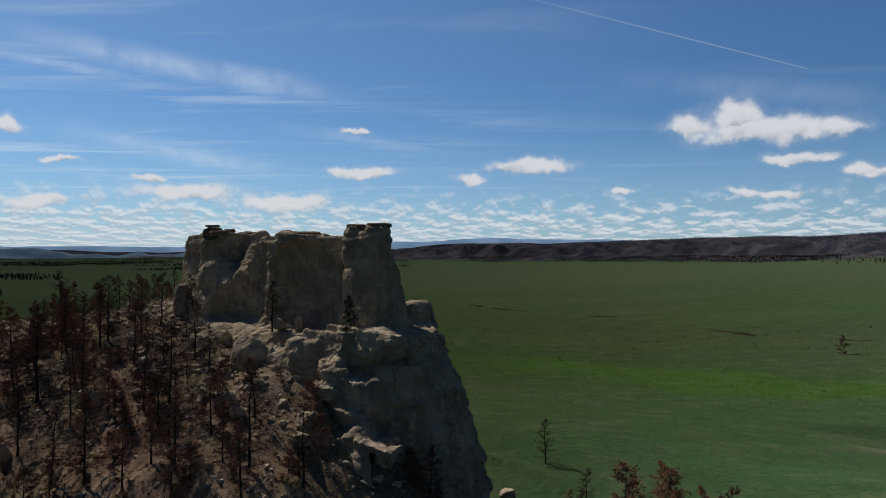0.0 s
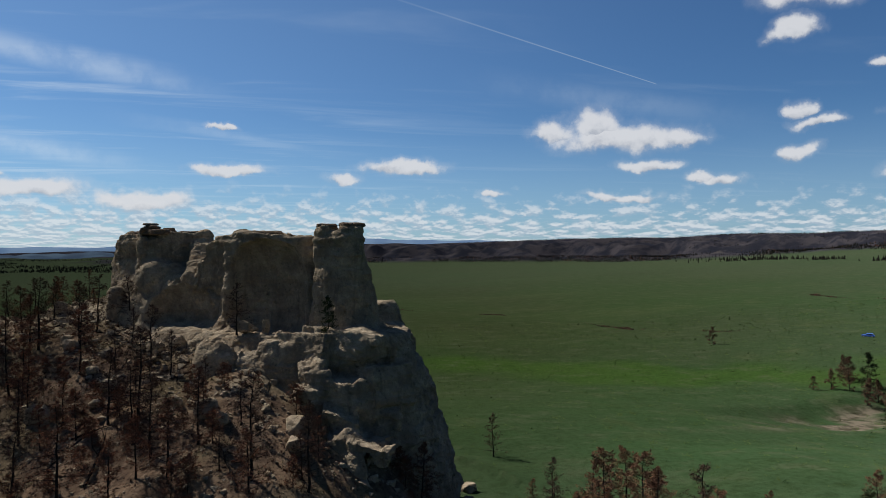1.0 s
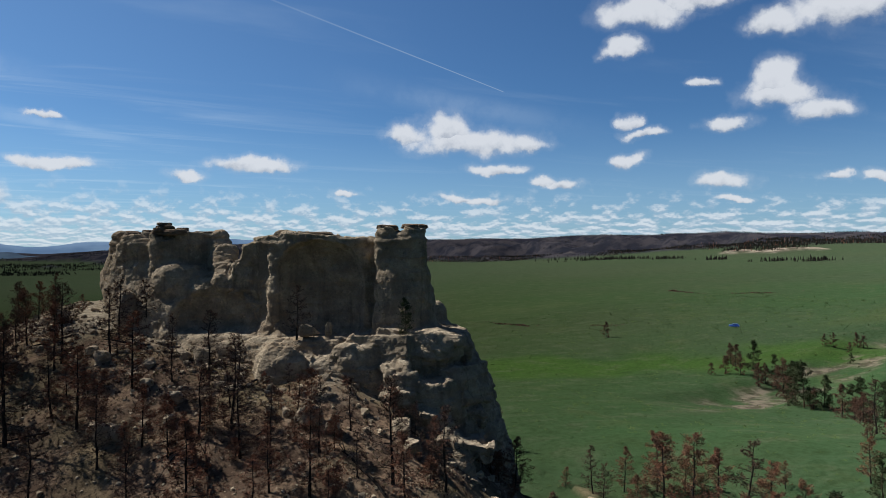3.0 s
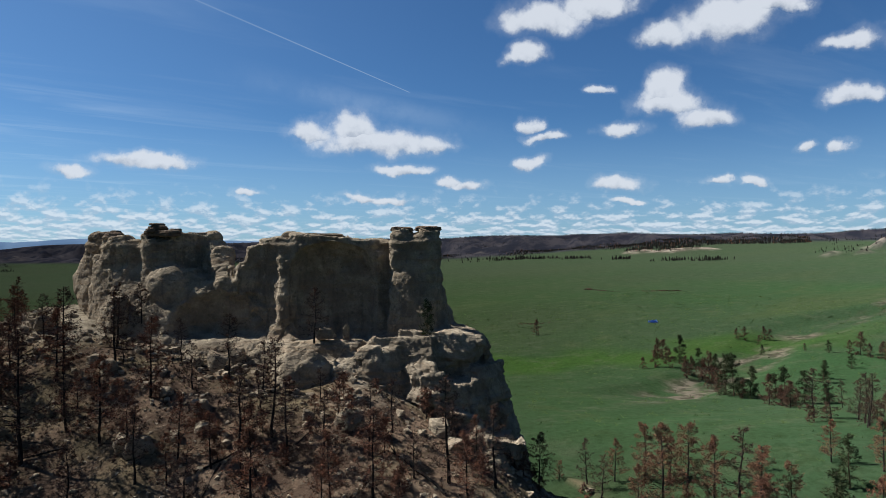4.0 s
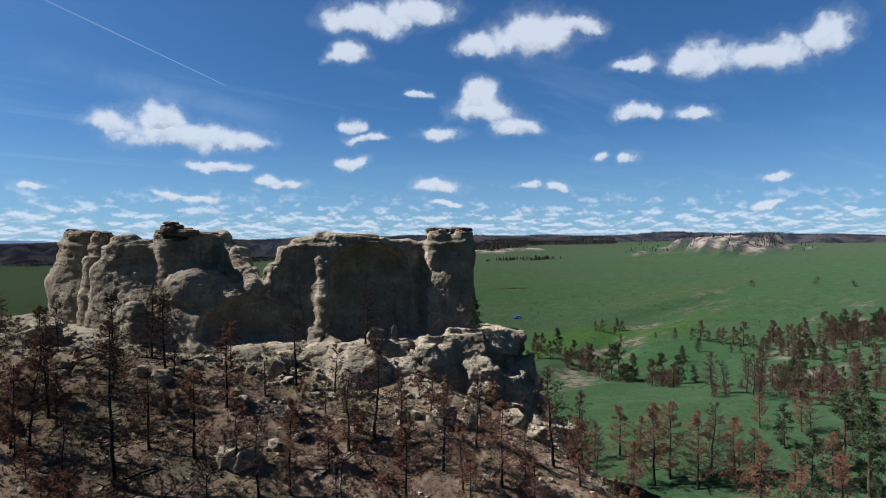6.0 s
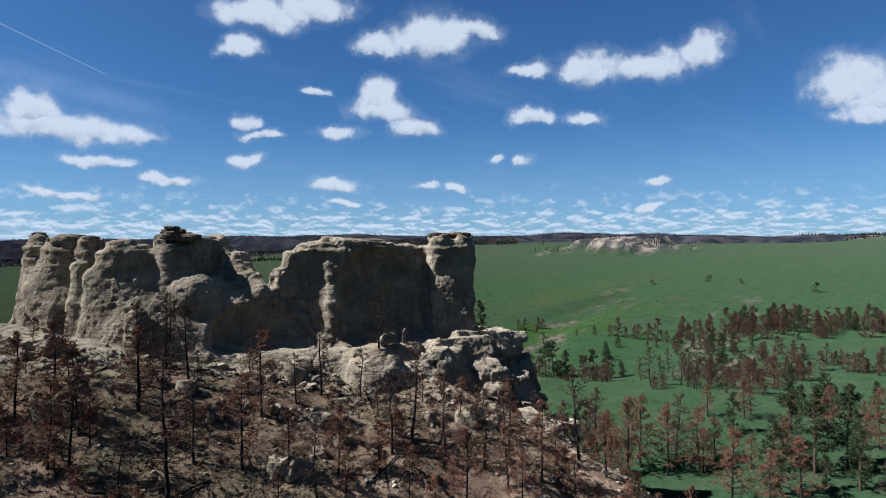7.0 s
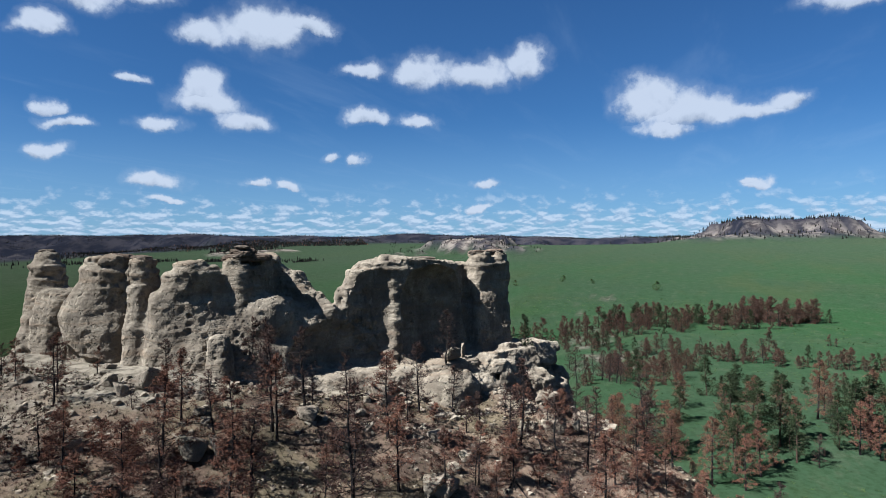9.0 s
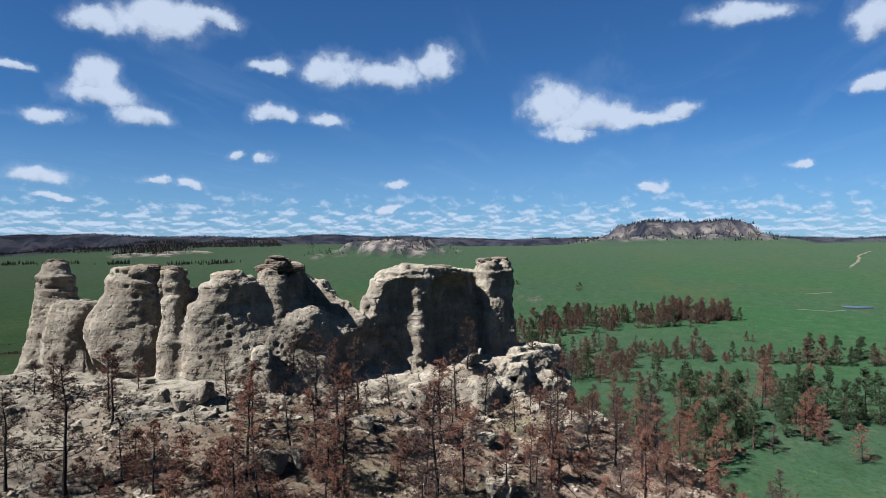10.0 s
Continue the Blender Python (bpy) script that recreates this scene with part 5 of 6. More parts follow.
tree("far_rust", 216.1, 75.6, 7.5)
tree("far_rust", 249.3, 4.5, 11.0)
tree("far_rust", 236.9, 60.9, 10.1)
tree("far_rust", 254.9, 15.8, 8.8)
tree("far_rust", 270.9, 13.9, 9.1)
tree("far_rust", 227.5, 25.2, 10.2)
tree("far_rust", 252.4, -1.7, 7.6)
tree("far_green", 215.8, 79.8, 11.0)
tree("far_rust", 260.2, 29.5, 6.6)
tree("far_rust", 240.9, 63.9, 6.8)
tree("far_rust", 264.1, 27.6, 7.6)
tree("far_rust", 212.6, 65.2, 7.7)
tree("far_green", 232.6, 70.2, 10.7)
tree("far_rust", 191.6, 82.4, 6.2)
tree("far_rust", 211.9, 78.1, 6.7)
tree("far_rust", 239.7, 26.6, 9.9)
tree("far_green", 220.8, 53.2, 7.9)
tree("far_green", 240.3, 33.9, 10.0)
tree("far_rust", 228.9, 53.1, 6.1)
tree("far_rust", 258.5, 12.9, 9.7)
tree("far_rust", 224.7, 66.2, 11.3)
tree("far_rust", 252.9, 44.2, 7.3)
tree("far_rust", 223.7, 28.3, 8.3)
tree("far_rust", 255.5, -7.1, 11.2)
tree("far_rust", 262.1, 8.8, 11.9)
tree("far_green", 197.9, 58.3, 6.1)
tree("far_rust", 199.4, 81.5, 6.8)
tree("far_rust", 216.8, 53.4, 9.5)
tree("far_green", 220.1, 77.0, 7.9)
tree("far_rust", 199.5, 70.9, 9.0)
tree("far_rust", 255.0, -9.9, 7.8)
tree("far_rust", 257.6, 6.1, 6.6)
tree("far_rust", 256.4, 33.2, 6.4)
tree("far_rust", 258.1, 9.6, 11.7)
tree("far_green", 266.9, -12.1, 7.0)
tree("far_rust", 244.8, 45.7, 6.2)
tree("far_rust", 236.9, 63.1, 10.3)
tree("far_rust", 220.4, 38.0, 8.4)
tree("far_rust", 236.6, 71.3, 9.8)
tree("far_rust", 256.2, -3.2, 9.6)
tree("far_rust", 244.2, 32.8, 7.8)
tree("far_rust", 240.0, 30.5, 8.4)
tree("far_rust", 230.8, 18.7, 6.1)
tree("far_rust", 259.6, 22.0, 11.5)
tree("far_rust", 212.7, 49.9, 7.0)
tree("far_rust", 186.3, 89.4, 4.9)
tree("far_rust", 209.2, 100.4, 4.7)
tree("far_rust", 189.6, 99.5, 4.1)
tree("far_rust", 212.9, 103.5, 4.4)
tree("far_rust", 195.1, 96.4, 7.2)
tree("far_rust", 192.5, 94.5, 3.8)
tree("far_rust", 204.9, 101.7, 5.1)
tree("far_rust", 213.7, 98.7, 5.2)
tree("far_rust", 214.4, 92.5, 7.8)
tree("far_rust", 149.1, 243.7, 7.0)
# the near row of live pines and the burnt belt, both running on to the south
row = random.Random(77)
for k in range(13):
    tree("green" if row.random() < 0.65 else "rust", 47.0 + row.uniform(-5.0, 4.0), 3.0 + 2.1 * k + row.uniform(-0.9, 0.9), row.uniform(7.5, 11.5))
for k in range(20):
    tree("far_green" if row.random() < 0.45 else "far_rust", 138.0 + row.uniform(-4.0, 9.0), -8.0 - 1.7 * k + row.uniform(-1.0, 1.0), row.uniform(4.5, 10.0))
tree("bush", 370.0, 64.0, 6.1)
tree("bush", 403.3, 110.2, 3.8)
tree("bush", 412.4, 133.0, 5.2)
tree("bush", 382.0, 163.8, 4.2)
tree("black", -21.0, 80.4, 6.0, z=30.1)
tree("green", -10.5, 73.2, 4.6, z=30.2)

# ---- more young pines and scorched brush on the slope ----
STANDING = []


def rock_free(x, y):
    d1, _, _ = along(np.array(x), np.array(y), (-6, 76), (-40, 104))
    d2, _, _ = along(np.array(x), np.array(y), (-40, 104), (-40, 124))
    return min(float(d1), float(d2))


def scatter_hill():
    rnd = random.Random(7)
    count, tries = 0, 0
    while count < 80 and tries < 9000:
        tries += 1
        x, y = rnd.uniform(-100, 20), rnd.uniform(40, 128)
        clear = rock_free(x, y)
        if clear < 8 or clear > 46 or (y > 96 and x > -46) or x > 2:
            continue
        if any((x - a) ** 2 + (y - b) ** 2 < 7 for a, b in STANDING):
            continue
        STANDING.append((x, y))
        count += 1
        tree("rust" if rnd.random() < 0.5 else "black", x, y, rnd.uniform(3.0, 7.5))
    count = 0
    while count < 125:
        x, y = rnd.uniform(-95, 4), rnd.uniform(42, 106)
        if 9 < rock_free(x, y) < 44 and not (y > 96 and x > -46):
            count += 1
            tree("scrub", x, y, rnd.uniform(1.2, 3.2))
    for _ in range(20):
        x, y = rnd.uniform(4, 62), rnd.uniform(18, 62)
        tree("rust" if rnd.random() < 0.8 else "green", x, y, rnd.uniform(5.0, 9.5))



def fill_rows():
    """Young pines between the standing ones on the plain."""
    rnd = random.Random(19)
    rows = [s for s in STOOD if s[0].startswith("far") and s[1] < 330]
    for _ in range(90):
        kind, x, y, tall = rnd.choice(rows)
        tree(kind, x + rnd.gauss(0, 4.5), y + rnd.gauss(0, 4.5), tall * rnd.uniform(0.5, 0.95))


scatter_hill()
fill_rows()
for ob in [m for ms in MODELS.values() for m in ms if m not in USED]:
    for o in (*ob.children_recursive, ob):
        bpy.data.objects.remove(o)


# ---- fallen and burnt logs ----
def log_mesh(seed):
    rnd = random.Random(seed)
    paths = [[(Vector((-0.5 + k / 5, rnd.gauss(0, 0.012), 0.02 + rnd.gauss(0, 0.01))), 0.026 * (1 - 0.13 * k)) for k in range(6)]]
    for _ in range(5):
        a = Vector((rnd.uniform(-0.1, 0.5), 0, 0.02))
        paths.append([(a, 0.009), (a + Vector((rnd.uniform(0.02, 0.12), rnd.uniform(-0.12, 0.12), rnd.uniform(0.01, 0.12))), 0.003)])
    v, f = tubes(paths, 6)
    me = mesh_from("fallen_log", [tuple(p) for p in v], f)
    me.materials.append(CHAR)
    return me


LOGS = [log_mesh(i) for i in range(3)]


def fallen_log(x, y, length, turn, seed):
    c, s = math.cos(radians(turn)) * length / 2, math.sin(radians(turn)) * length / 2
    za, zb = float(height(x - c, y - s)), float(height(x + c, y + s))
    ob = tagged(new("fallen_log", LOGS[seed % 3]), "charred fallen pine log lying on burnt ground", "log", "fallen logs")
    ob.matrix_world = pose(x, y, (za + zb) / 2 + 0.05, 0, -math.degrees(math.atan2(zb - za, length)), turn) @ Matrix.Scale(length, 4)


def scatter_logs():
    rnd = random.Random(55)
    made = 0
    while made < 34:
        x, y = rnd.uniform(-75, -8), rnd.uniform(54, 108)
        if 9 < rock_free(x, y) < 40 and not (y > 96 and x > -46):
            fallen_log(x, y, rnd.uniform(2.5, 6.5), rnd.uniform(0, 360), made)
            made += 1


scatter_logs()


# ---- boulders ----
STONES = [stone_mesh("stone", 200 + i, 0.85, 12 + 2 * i) for i in range(7)]
for me in STONES:
    me.materials.append(RUBBLE)


def boulder(x, y, wide, high, seed, turn=0.0, z=None, deep=None, label="weathered tan sandstone boulder lying on the burnt slope"):
    """A single fallen block."""
    base = float(height(x, y)) if z is None else z
    ob = tagged(new("boulder", STONES[seed % len(STONES)]), label, "boulder", "fallen blocks")
    ob.matrix_world = pose(x, y, base + high * 0.28, 0, 0, turn) @ Matrix.Diagonal((wide * 0.6, (deep or wide) * 0.6, high * 0.7, 1))
    return ob


boulder(-51.2, 91.2, 3.0, 2.4, 1, 47)
boulder(-46.5, 100.2, 2.4, 2.1, 2, 94)
boulder(-34.1, 76.7, 1.9, 1.5, 3, 141)
boulder(-40.7, 74.7, 2.0, 2.2, 4, 188)
boulder(-47.5, 103.2, 1.2, 1.2, 6, 282)
boulder(-43.1, 107.7, 1.3, 0.8, 0, 0)
boulder(-49.8, 89.5, 2.2, 2.1, 1, 47)
boulder(-40.1, 74.1, 2.0, 2.1, 2, 94)
boulder(-26.7, 85.0, 2.0, 1.5, 3, 141)
boulder(-33.8, 76.2, 1.6, 1.7, 4, 188)
boulder(-36.6, 80.1, 1.6, 0.9, 5, 235)
boulder(-39.8, 74.6, 1.3, 1.4, 6, 282)
boulder(-25.4, 70.3, 1.3, 1.5, 0, 0)
boulder(-24.0, 69.7, 1.3, 1.1, 1, 47)
boulder(-20.6, 65.8, 1.6, 1.7, 2, 94)
boulder(-36.8, 74.2, 1.1, 1.2, 3, 141)
boulder(-39.3, 74.4, 1.9, 1.5, 4, 188)
boulder(-28.5, 84.8, 2.3, 2.1, 5, 235)
boulder(-22.4, 67.6, 2.6, 2.0, 6, 282)
boulder(-39.2, 74.1, 2.3, 1.8, 0, 0)
boulder(-30.4, 84.2, 3.1, 2.9, 1, 47)
boulder(-46.8, 70.0, 1.3, 2.4, 2, 94)
boulder(-13.8, 65.4, 2.3, 2.4, 3, 141)
boulder(-13.6, 62.5, 1.9, 1.9, 4, 188)
boulder(-41.1, 86.8, 2.0, 1.4, 5, 235)
boulder(-42.2, 89.0, 1.5, 1.0, 6, 282)
boulder(-48.3, 101.1, 1.5, 1.5, 1, 47)
boulder(-17.6, 79.4, 0.9, 2.4, 3, 30, 30.4, 0.5, "upright slab of grey sandstone standing on the ledge")
boulder(-19.6, 80.2, 2.2, 1.7, 2, 60, 30.4)

boulder(6.2, 74.0, 2.6, 1.8, 2, 20)
boulder(9.4, 71.5, 1.8, 1.4, 4, 80)
boulder(7.0, 80.5, 2.2, 1.5, 5, 140)
boulder(12.5, 68.0, 1.6, 1.1, 1, 200)
boulder(3.2, 68.2, 2.4, 1.7, 3, 260)
boulder(8.5, 86.0, 1.9, 1.4, 6, 300)
boulder(15.5, 74.5, 1.3, 0.9, 0, 10)


def scatter_boulders():
    rnd = random.Random(21)
    for _ in range(150):
        t = rnd.random()
        if t < 0.62:
            u = rnd.random()
            x, y = -14 - 26 * u, 80 + 24 * u
            off = 4.5 + abs(rnd.gauss(0, 4.5))
            x, y = x - 0.66 * off, y - 0.75 * off
        elif t < 0.85:
            x, y = -44.0 - abs(rnd.gauss(0, 3.0)), rnd.uniform(98, 120)
        else:
            x, y = rnd.uniform(-70, -12), rnd.uniform(60, 100)
        size = min(1.9, 0.35 + rnd.expovariate(3.0))
        boulder(x, y, size, size * rnd.uniform(0.5, 0.9), rnd.randrange(7), rnd.uniform(0, 360), deep=size * rnd.uniform(0.7, 1.2))


scatter_boulders()


# ---- uncountable small stuff ----
def sprinkle(name, count, seed, place, shape, mat, label, category):
    """Many small copies of a shape in one mesh. place gives arrays of x, y, size and which of them to keep."""
    rng = np.random.RandomState(seed)
    found = np.zeros((0, 3))
    while len(found) < count:
        x, y, size, keep = place(rng, 8000)
        found = np.concatenate([found, np.stack([x, y, size + 0 * x], -1)[keep]])
    x, y, size = found[:count].T
    base, f0 = np.array(shape[0]), np.array(shape[1])
    a = rng.uniform(0, 2 * math.pi, count)
    c, s = np.cos(a)[:, None], np.sin(a)[:, None]
    wide, high = (size * rng.uniform(0.8, 1.25, count))[:, None], (size * rng.uniform(0.8, 1.25, count))[:, None]
    v = np.stack([x[:, None] + wide * (base[:, 0] * c - base[:, 1] * s), y[:, None] + wide * (base[:, 0] * s + base[:, 1] * c), height(x, y)[:, None] + high * base[:, 2]], -1)
    f = f0[None] + (np.arange(count) * len(base))[:, None, None]
    me = mesh_from(name, v.reshape(-1, 3), f.reshape(-1, f0.shape[1]), smooth=False)
    me.materials.append(mat)
    return tagged(new(name, me), label, category, kind="stuff")


def small_stone():
    me = stone_mesh("stone", 5, 0.7, 8)
    shape = [tuple(v.co * 0.5) for v in me.vertices], [tuple(me.polygons[i].vertices) for i in range(len(me.polygons))]
    tris = [(f[0], f[k], f[k + 1]) for f in shape[1] for k in range(1, len(f) - 1)]
    bpy.data.meshes.remove(me)
    return shape[0], tris


def spray(count, seed, upright=0.8):
    """A clump of narrow blades."""
    rnd = random.Random(seed)
    verts, faces = [], []
    for _ in range(count):
        a = rnd.uniform(0, 2 * math.pi)
        way = Vector((math.cos(a), math.sin(a), upright * rnd.uniform(0.6, 2.0))).normalized()
        root = Vector((rnd.gauss(0, 0.15), rnd.gauss(0, 0.15), -0.05))
        side = way.cross(Vector((0, 0, 1))).normalized() * 0.06
        k = len(verts)
        verts += [tuple(root - side), tuple(root + side), tuple(root + way * rnd.uniform(0.6, 1.0))]
        faces.append((k, k + 1, k + 2))
    return verts, faces


def rock_clear(x, y):
    return np.minimum(along(x, y, (-6, 76), (-40, 104))[0], along(x, y, (-40, 104), (-40, 124))[0])


def on_slope(rng, n):
    x, y = rng.uniform(-95, 0, n), rng.uniform(46, 128, n)
    clear = rock_clear(x, y)
    size = 0.12 + np.minimum(0.9, rng.exponential(0.2, n)) * np.where(clear < 16, 1.6, 0.9)
    return x, y, size, (clear < 46) & (clear > 3) & ~((y > 98) & (x > -45))


def on_slope_grass(rng, n):
    x, y, size, keep = on_slope(rng, n)
    return x, y, rng.uniform(0.2, 0.5, n), keep & (vnoise(x / 9, y / 9, 91) > rng.uniform(-0.8, 0.5, n))


def on_plain(rng, n):
    x, y = rng.uniform(-30, 330, n), rng.uniform(-20, 330, n)
    return x, y, rng.uniform(0.35, 0.9, n) * (1 + np.hypot(x, y) / 300), np.hypot(x + 12, y - 78) > 24


sprinkle("loose_stones", 7000, 31, on_slope, small_stone(), RUBBLE, "loose tan stones strewn over burnt earth", "stones")
sprinkle("slope_grass", 9000, 32, on_slope_grass, spray(7, 1), DRY, "thin new grass growing on burnt earth", "grass")
sprinkle("scorched_brush", 6500, 33, on_slope_grass, spray(14, 2), DULL, "dark scorched brush stubs on burnt earth", "brush")
sprinkle("prairie_tufts", 6000, 34, on_plain, spray(6, 3, 0.35), LEAF, "scattered green tufts on the prairie", "grass")


# ---- creek brush, dirt tracks and a pond on the plain ----
def walk_line(points, gap):
    for (ax, ay), (bx, by) in zip(points, points[1:]):
        n = max(1, int(math.hypot(bx - ax, by - ay) / gap))
        for i in range(n):
            yield ax + (bx - ax) * i / n, ay + (by - ay) * i / n


CREEK = [(-60, 520), (13, 478), (53, 419), (76, 407), (103, 360), (123, 349), (131, 324), (139, 299), (190, 262)]
GULLY = [(311, 374), (307, 361), (307, 344), (312, 328), (325, 313), (352, 300)]


def on_creek(rng, n):
    line = np.array(list(walk_line(CREEK, 1.5)) + list(walk_line(GULLY, 0.8)))
    pick = line[rng.randint(0, len(line), n)]
    x, y = pick[:, 0] + rng.normal(0, 1.2, n) + 5 * fbm(pick[:, 1] / 14, pick[:, 0] / 14, 87, 3), pick[:, 1] + rng.normal(0, 1.2, n) + 5 * fbm(pick[:, 0] / 14, pick[:, 1] / 14, 88, 3)
    return x, y, rng.uniform(0.5, 1.5, n), vnoise(x / 18, y / 18, 89) > rng.uniform(-0.3, 0.5, n)


sprinkle("creek_brush", 1500, 35, on_creek, spray(9, 4, 0.5), DULL, "dark low brush lining a dry creek", "brush")


def ribbon(points, wide, mat, label):
    line = np.array(list(walk_line(points, 4.0)))
    line += 1.5 * np.stack([fbm(line[:, 1] / 20, line[:, 0] / 20, 83, 2), fbm(line[:, 0] / 20, line[:, 1] / 20, 84, 2)], -1)
    ahead = np.gradient(line, axis=0)
    side = np.stack([-ahead[:, 1], ahead[:, 0]], -1) / np.linalg.norm(ahead, axis=1)[:, None]
    rows = []
    for f in (-0.5, 0.0, 0.5):
        p = line + side * wide * f * (0.8 + 0.4 * fbm(line[:, :1] / 6, line[:, 1:] / 6, 85, 2))
        rows.append(np.column_stack([p, height(p[:, 0], p[:, 1]) + (0.22 if f == 0 else 0.10)]))
    m = len(line)
    me = mesh_from("dirt_track", np.concatenate(rows), [(k * m + i, (k + 1) * m + i, (k + 1) * m + i + 1, k * m + i + 1)[::-1] for k in (0, 1) for i in range(m - 1)])
    me.materials.append(mat)
    return tagged(new("dirt_track", me), label, "track", kind="structure")


TRACK = sandstone("track_dirt", (0.085, 0.071, 0.052), (0.048, 0.041, 0.030), (0.074, 0.056, 0.038))
ribbon([(298, -54), (292, -70), (296, -84)], 1.2, TRACK, "pale worn wheel track through the grass")
ribbon([(357, -76), (360, -84), (367, -100)], 1.6, TRACK, "pale worn wheel track through the grass")
ribbon([(560, -180), (650, -223), (720, -250), (803, -295)], 3.4, TRACK, "pale worn wheel track through the grass")


def pond(x, y, rx, ry):
    mat, n, bsdf, at = material("pond_water")
    n.plug(bsdf.inputs["Base Color"], (0.02, 0.022, 0.02, 1.0))
    bsdf.inputs["Roughness"].default_value, bsdf.inputs["Specular IOR Level"].default_value = 0.12, 0.5
    relief(n, bsdf, n.noise(at, 1.5, 3.0), 0.15, 0.05)
    ring = [(x + rx * math.cos(a) * (1 + 0.2 * math.sin(3 * a)), y + ry * math.sin(a) * (1 + 0.15 * math.cos(2 * a))) for a in (2 * math.pi * i / 40 for i in range(40))]
    z = max(float(height(a, b)) for a, b in ring) + 0.08
    me = mesh_from("water", [(a, b, z) for a, b in ring] + [(x + (a - x) * 1.1, y + (b - y) * 1.1, z - 3.0) for a, b in ring], [tuple(range(40))] + [(i, i + 40, (i + 1) % 40 + 40, (i + 1) % 40) for i in range(40)], smooth=False)
    me.materials.append(mat)
    return tagged(new("water", me), "small still pond in the green prairie", "water", kind="structure")


pond(306, -88, 5.0, 9.0)


# ---- far woods ----
def conifer_shape(seed):
    rnd = random.Random(seed)
    verts, faces = [], []
    for low, high, r in ((0.08, 0.6, 0.20), (0.4, 1.0, 0.13)):
        k = len(verts)
        for i in range(5):
            a = 2 * math.pi * i / 5
            q = r * rnd.uniform(0.6, 1.25)
            verts.append((q * math.cos(a), q * math.sin(a), low + rnd.uniform(-0.05, 0.1)))
        verts.append((0, 0, high))
        faces += [(k + i, k + (i + 1) % 5, k + 5) for i in range(5)]
    return verts, faces


def polar(rng, n, az0, az1, r0, r1):
    az, r = np.radians(rng.uniform(az0, az1, n)), rng.uniform(r0, r1, n)
    return r * np.sin(az), r * np.cos(az), r


def on_scarp(rng, n):
    x, y, r = polar(rng, n, -16, 128, 900, 2150)
    up, dark, pale = scarp(x, y)
    return x, y, rng.uniform(1.8, 3.8, n), (dark > 0.35) & (rng.rand(n) > 0.8 * pale) & (rng.rand(n) < np.where(up > 30, 1.0, 0.34))


def on_far_flats(rng, n):
    x, y, r = polar(rng, n, -46, -3, 900, 3100)
    return x, y, rng.uniform(3.0, 5.5, n), (vnoise(x / 330, y / 95, 95) > 0.12 + 0.25 * rng.rand(n))


def at_scarp_foot(rng, n):
    x, y, r = polar(rng, n, -8, 60, 850, 2100)
    up = scarp(x, y)[0]
    return x, y, rng.uniform(2.6, 4.8, n), (up < 16) & (up > 2.0) & (vnoise(x / 120, y / 120, 97) > -0.35 + 0.5 * rng.rand(n))


sprinkle("far_burnt_wood", 24000, 41, on_scarp, conifer_shape(1), FOREST, "burnt dark pine wood covering the far escarpment", "forest")
sprinkle("far_scattered_pines", 9000, 42, on_far_flats, conifer_shape(2), FOREST, "scattered dark pines on the distant flats", "forest")
def on_mesa(rng, n):
    x, y = 1386 + rng.uniform(-330, 330, n), -126 + rng.uniform(-300, 300, n)
    near = rng.rand(n) < 0.3
    x, y = np.where(near, 800 + rng.uniform(-120, 120, n), x), np.where(near, 330 + rng.uniform(-120, 120, n), y)
    up = scarp(x, y)[0]
    return x, y, np.where(near, 0.55, 1.0) * rng.uniform(3.5, 7.0, n), (up > np.where(near, 3, 5)) & (rng.rand(n) < np.where(near, 0.3, 0.22 + 0.78 * step(up, 38, 45)))


sprinkle("mesa_pines", 2600, 44, on_mesa, conifer_shape(4), FOREST, "dark pines along the pale mesa's crest", "forest")
def on_groves(rng, n):
    spot = np.array([(561, 783, 60, 14), (580, 735, 30, 10), (595, 684, 24, 9), (601, 610, 14, 6), (597, 519, 30, 7), (602, 475, 16, 5), (590, 800, 40, 12), (600, 900, 70, 14)])[rng.randint(0, 8, n)]
    u, v = rng.normal(0, 0.5, n) * spot[:, 2], rng.normal(0, 0.5, n) * spot[:, 3]
    return spot[:, 0] - 0.63 * u + 0.77 * v, spot[:, 1] + 0.77 * u + 0.63 * v, rng.uniform(2.5, 6.0, n), np.full(n, True)


sprinkle("grove_pines", 420, 46, on_groves, conifer_shape(6), FOREST, "dark pine groves standing on the open prairie", "forest")
sprinkle("foothill_dark_pines", 9000, 45, at_scarp_foot, conifer_shape(5), FOREST, "dark burnt pines crowding the escarpment foot", "forest")
sprinkle("foothill_pines", 700, 43, at_scarp_foot, conifer_shape(3), RUST, "scorched brown pines at the escarpment foot", "forest")


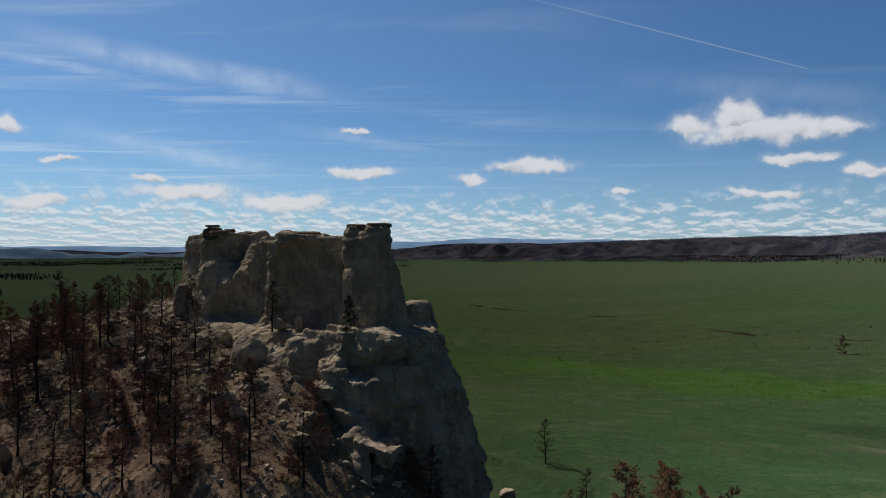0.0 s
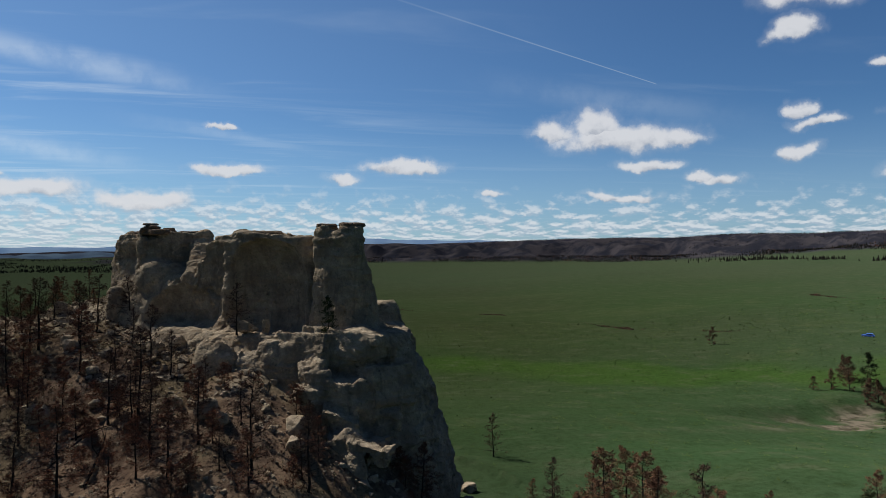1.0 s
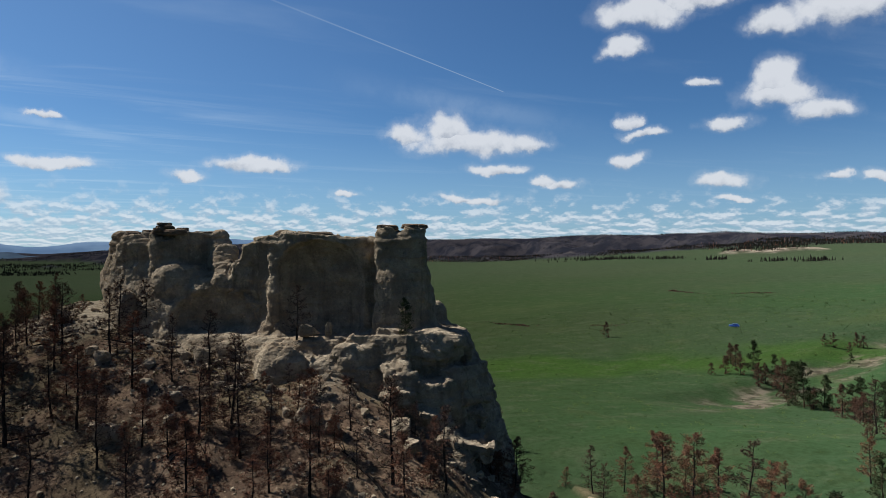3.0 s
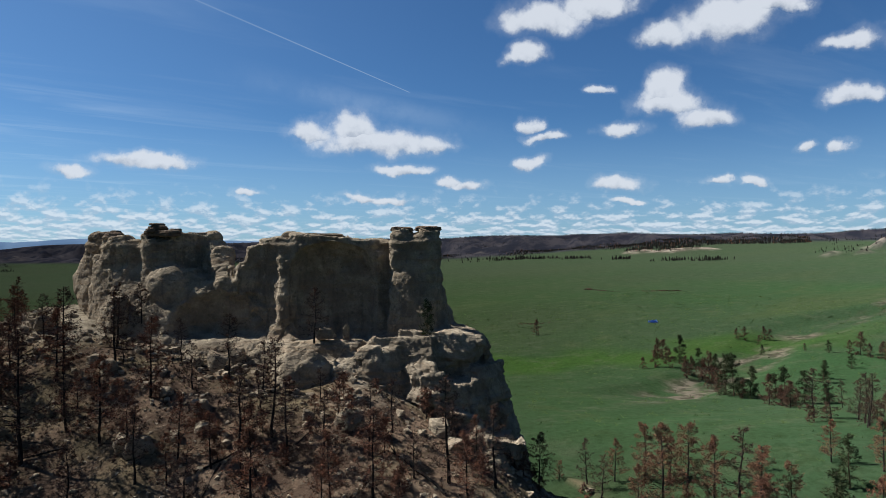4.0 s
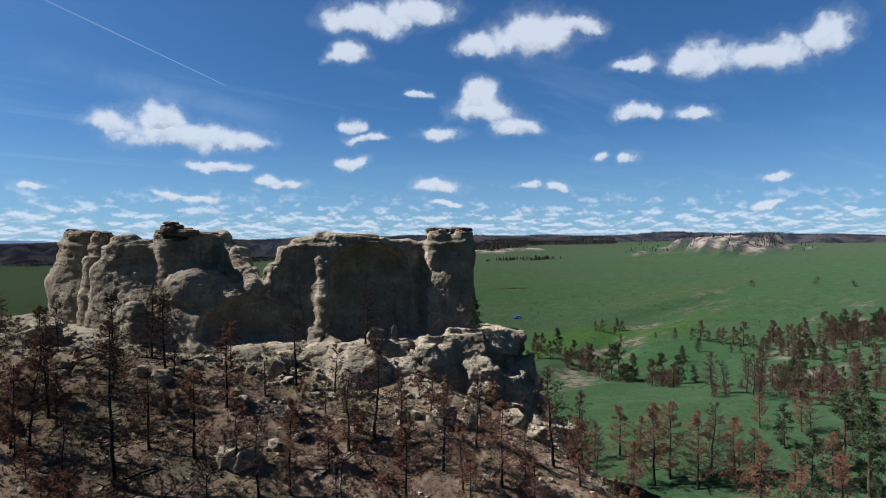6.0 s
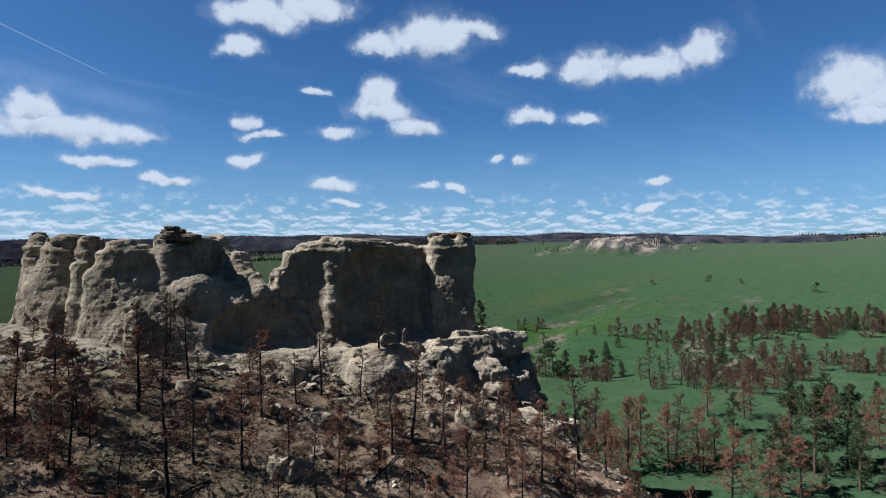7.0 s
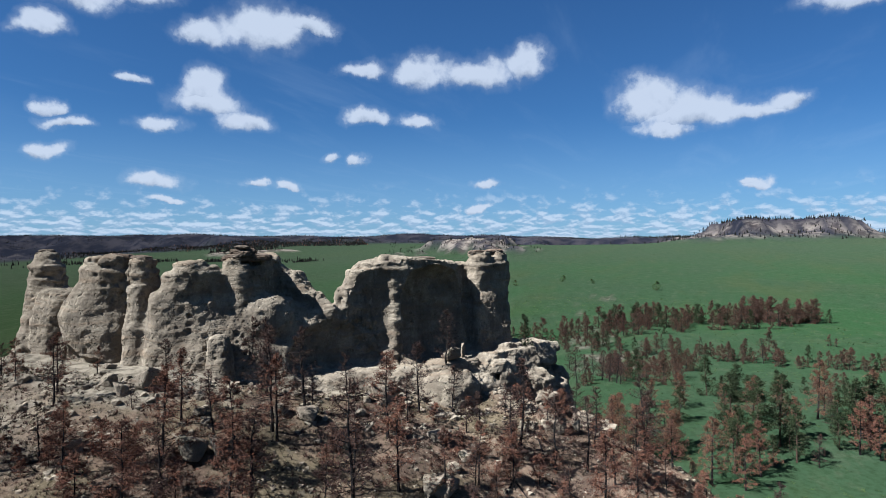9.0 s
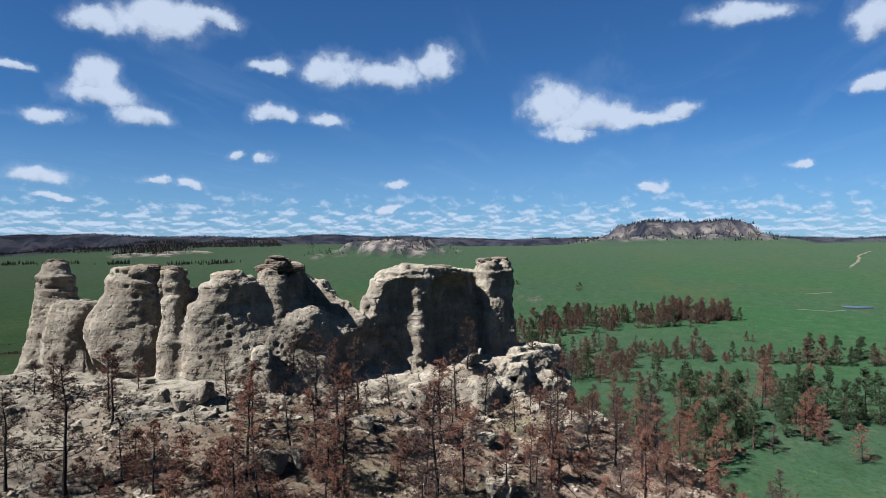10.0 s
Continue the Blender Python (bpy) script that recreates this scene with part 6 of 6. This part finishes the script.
# ---- mountains on the horizon, their blue haze put in as glow ----
def build_mountains():
    mat, n, bsdf, at = material("range_haze_glow")
    # the blue of distant haze is emitted by the surface itself
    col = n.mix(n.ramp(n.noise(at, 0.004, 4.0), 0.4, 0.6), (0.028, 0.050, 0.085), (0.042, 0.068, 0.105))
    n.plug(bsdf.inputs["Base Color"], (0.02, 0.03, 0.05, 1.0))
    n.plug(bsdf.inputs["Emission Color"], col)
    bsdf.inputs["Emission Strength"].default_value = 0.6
    az = np.linspace(-62, 132, 420)
    crest = 56 + 9 * fbm(az / 5, az * 0 + 1.5, 141, 4) + 44 * np.exp(-((az + 12.5) / 2.6) ** 2) + 24 * np.exp(-((az + 5.2) / 2.2) ** 2) + 54 * np.exp(-((az - 8) / 11) ** 4)
    verts = []
    for r, f in ((4550, -0.6), (4680, 0.55), (4780, 1.0), (4880, -0.4)):
        x, y = r * np.sin(np.radians(az)), r * np.cos(np.radians(az))
        verts.append(np.stack([x, y, np.where(f > 0, crest * f, f * 20)], -1))
    m = len(az)
    faces = [(k * m + i + 1, k * m + i, (k + 1) * m + i, (k + 1) * m + i + 1) for k in range(3) for i in range(m - 1)]
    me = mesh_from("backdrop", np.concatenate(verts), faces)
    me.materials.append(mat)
    # lower strip added in front, standing in for haze-blue ground far out
    low = np.linspace(-62, 17, 240)
    crest = (30 + 17 * fbm(low / 3.5, low * 0 + 2.5, 143, 4)) * step(-low, -17, -11)
    verts = [np.stack([r * np.sin(np.radians(low)), r * np.cos(np.radians(low)), crest * f - 12], -1) for r, f in ((3120, 0.0), (3190, 0.8), (3260, 1.35), (3330, 0.0))]
    m = len(low)
    near = mesh_from("backdrop_ridge", np.concatenate(verts), [(k * m + i + 1, k * m + i, (k + 1) * m + i, (k + 1) * m + i + 1) for k in range(3) for i in range(m - 1)])
    dim, n, bsdf, at = material("ridge_haze_glow")
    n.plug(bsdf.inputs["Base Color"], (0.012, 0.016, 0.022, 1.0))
    # darker haze blue, again given as glow
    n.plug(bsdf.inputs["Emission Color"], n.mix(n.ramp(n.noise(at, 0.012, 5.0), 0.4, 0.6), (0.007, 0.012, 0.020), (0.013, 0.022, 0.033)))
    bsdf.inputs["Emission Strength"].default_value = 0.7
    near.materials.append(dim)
    tagged(new("backdrop_ridge", near), "wooded ridge strip in the distance, its blue haze a painted glow", "hills", kind="structure")
    return tagged(new("backdrop", me), "distant mountain range along the horizon, its blue haze a painted glow", "mountains", kind="structure")


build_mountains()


# ---- a small blue car on the prairie ----
def box_bm(x0, x1, y0, y1, z0, z1, bevel=0.08, taper=0.0):
    bm = bmesh.new()
    bmesh.ops.create_cube(bm, size=1.0)
    for v in bm.verts:
        shrink = 1 - taper * (v.co.z + 0.5)
        v.co = Vector(((x0 + x1) / 2 + v.co.x * (x1 - x0) * shrink, (y0 + y1) / 2 + v.co.y * (y1 - y0) * (1 - 0.4 * taper * (v.co.z + 0.5)), (z0 + z1) / 2 + v.co.z * (z1 - z0)))
    bmesh.ops.bevel(bm, geom=bm.edges[:], offset=bevel, segments=2, affect="EDGES")
    return bm


def plain_paint(name, colour, rough, metal=0.0):
    mat, n, bsdf, at = material(name)
    n.plug(bsdf.inputs["Base Color"], n.mix(n.ramp(n.noise(at, 3.0, 3.0), 0.4, 0.7, 0.0, 0.3), colour, tuple(c * 0.6 for c in colour)))
    bsdf.inputs["Roughness"].default_value, bsdf.inputs["Metallic"].default_value = rough, metal
    bsdf.inputs["Specular IOR Level"].default_value = 0.5
    return mat


def car(x, y, turn):
    blue, glass, tyre = plain_paint("blue_paint", (0.015, 0.07, 0.32), 0.3), plain_paint("dark_glass", (0.01, 0.012, 0.015), 0.1), plain_paint("tyre_rubber", (0.02, 0.02, 0.02), 0.85)
    rim = plain_paint("rim_metal", (0.45, 0.45, 0.46), 0.35, 0.8)
    ob = tagged(new("car"), "small blue car parked on the green prairie", "car")
    body = part("body", box_bm(-2.25, 2.25, -0.88, 0.88, 0.32, 0.95, 0.14), blue, ob)
    part("cabin", box_bm(-1.9, 0.9, -0.8, 0.8, 0.93, 1.5, 0.12, 0.22), blue, ob)
    for side in (-1, 1):
        part("side_window", box_bm(-1.5, 0.55, side * 0.74 - 0.05, side * 0.74 + 0.05, 1.02, 1.36, 0.02), glass, ob)
    part("windscreen", box_bm(0.5, 0.72, -0.62, 0.62, 1.0, 1.38, 0.03), glass, ob)
    for wx in (-1.4, 1.4):
        for wy in (-0.82, 0.82):
            for name, r, w, mat in (("wheel", 0.34, 0.22, tyre), ("rim", 0.2, 0.24, rim)):
                bm = bmesh.new()
                bmesh.ops.create_cone(bm, cap_ends=True, segments=16, radius1=r, radius2=r, depth=w, matrix=pose(wx, wy, 0.34, 90, 0, 0))
                if name == "wheel":
                    wheel = part(name, bm, mat, ob)
                else:
                    part(name, bm, mat, wheel)
    ob.matrix_world = pose(x, y, float(height(x, y)) - 0.02, 0, 0, turn)


car(205.9, 224.4, 128)
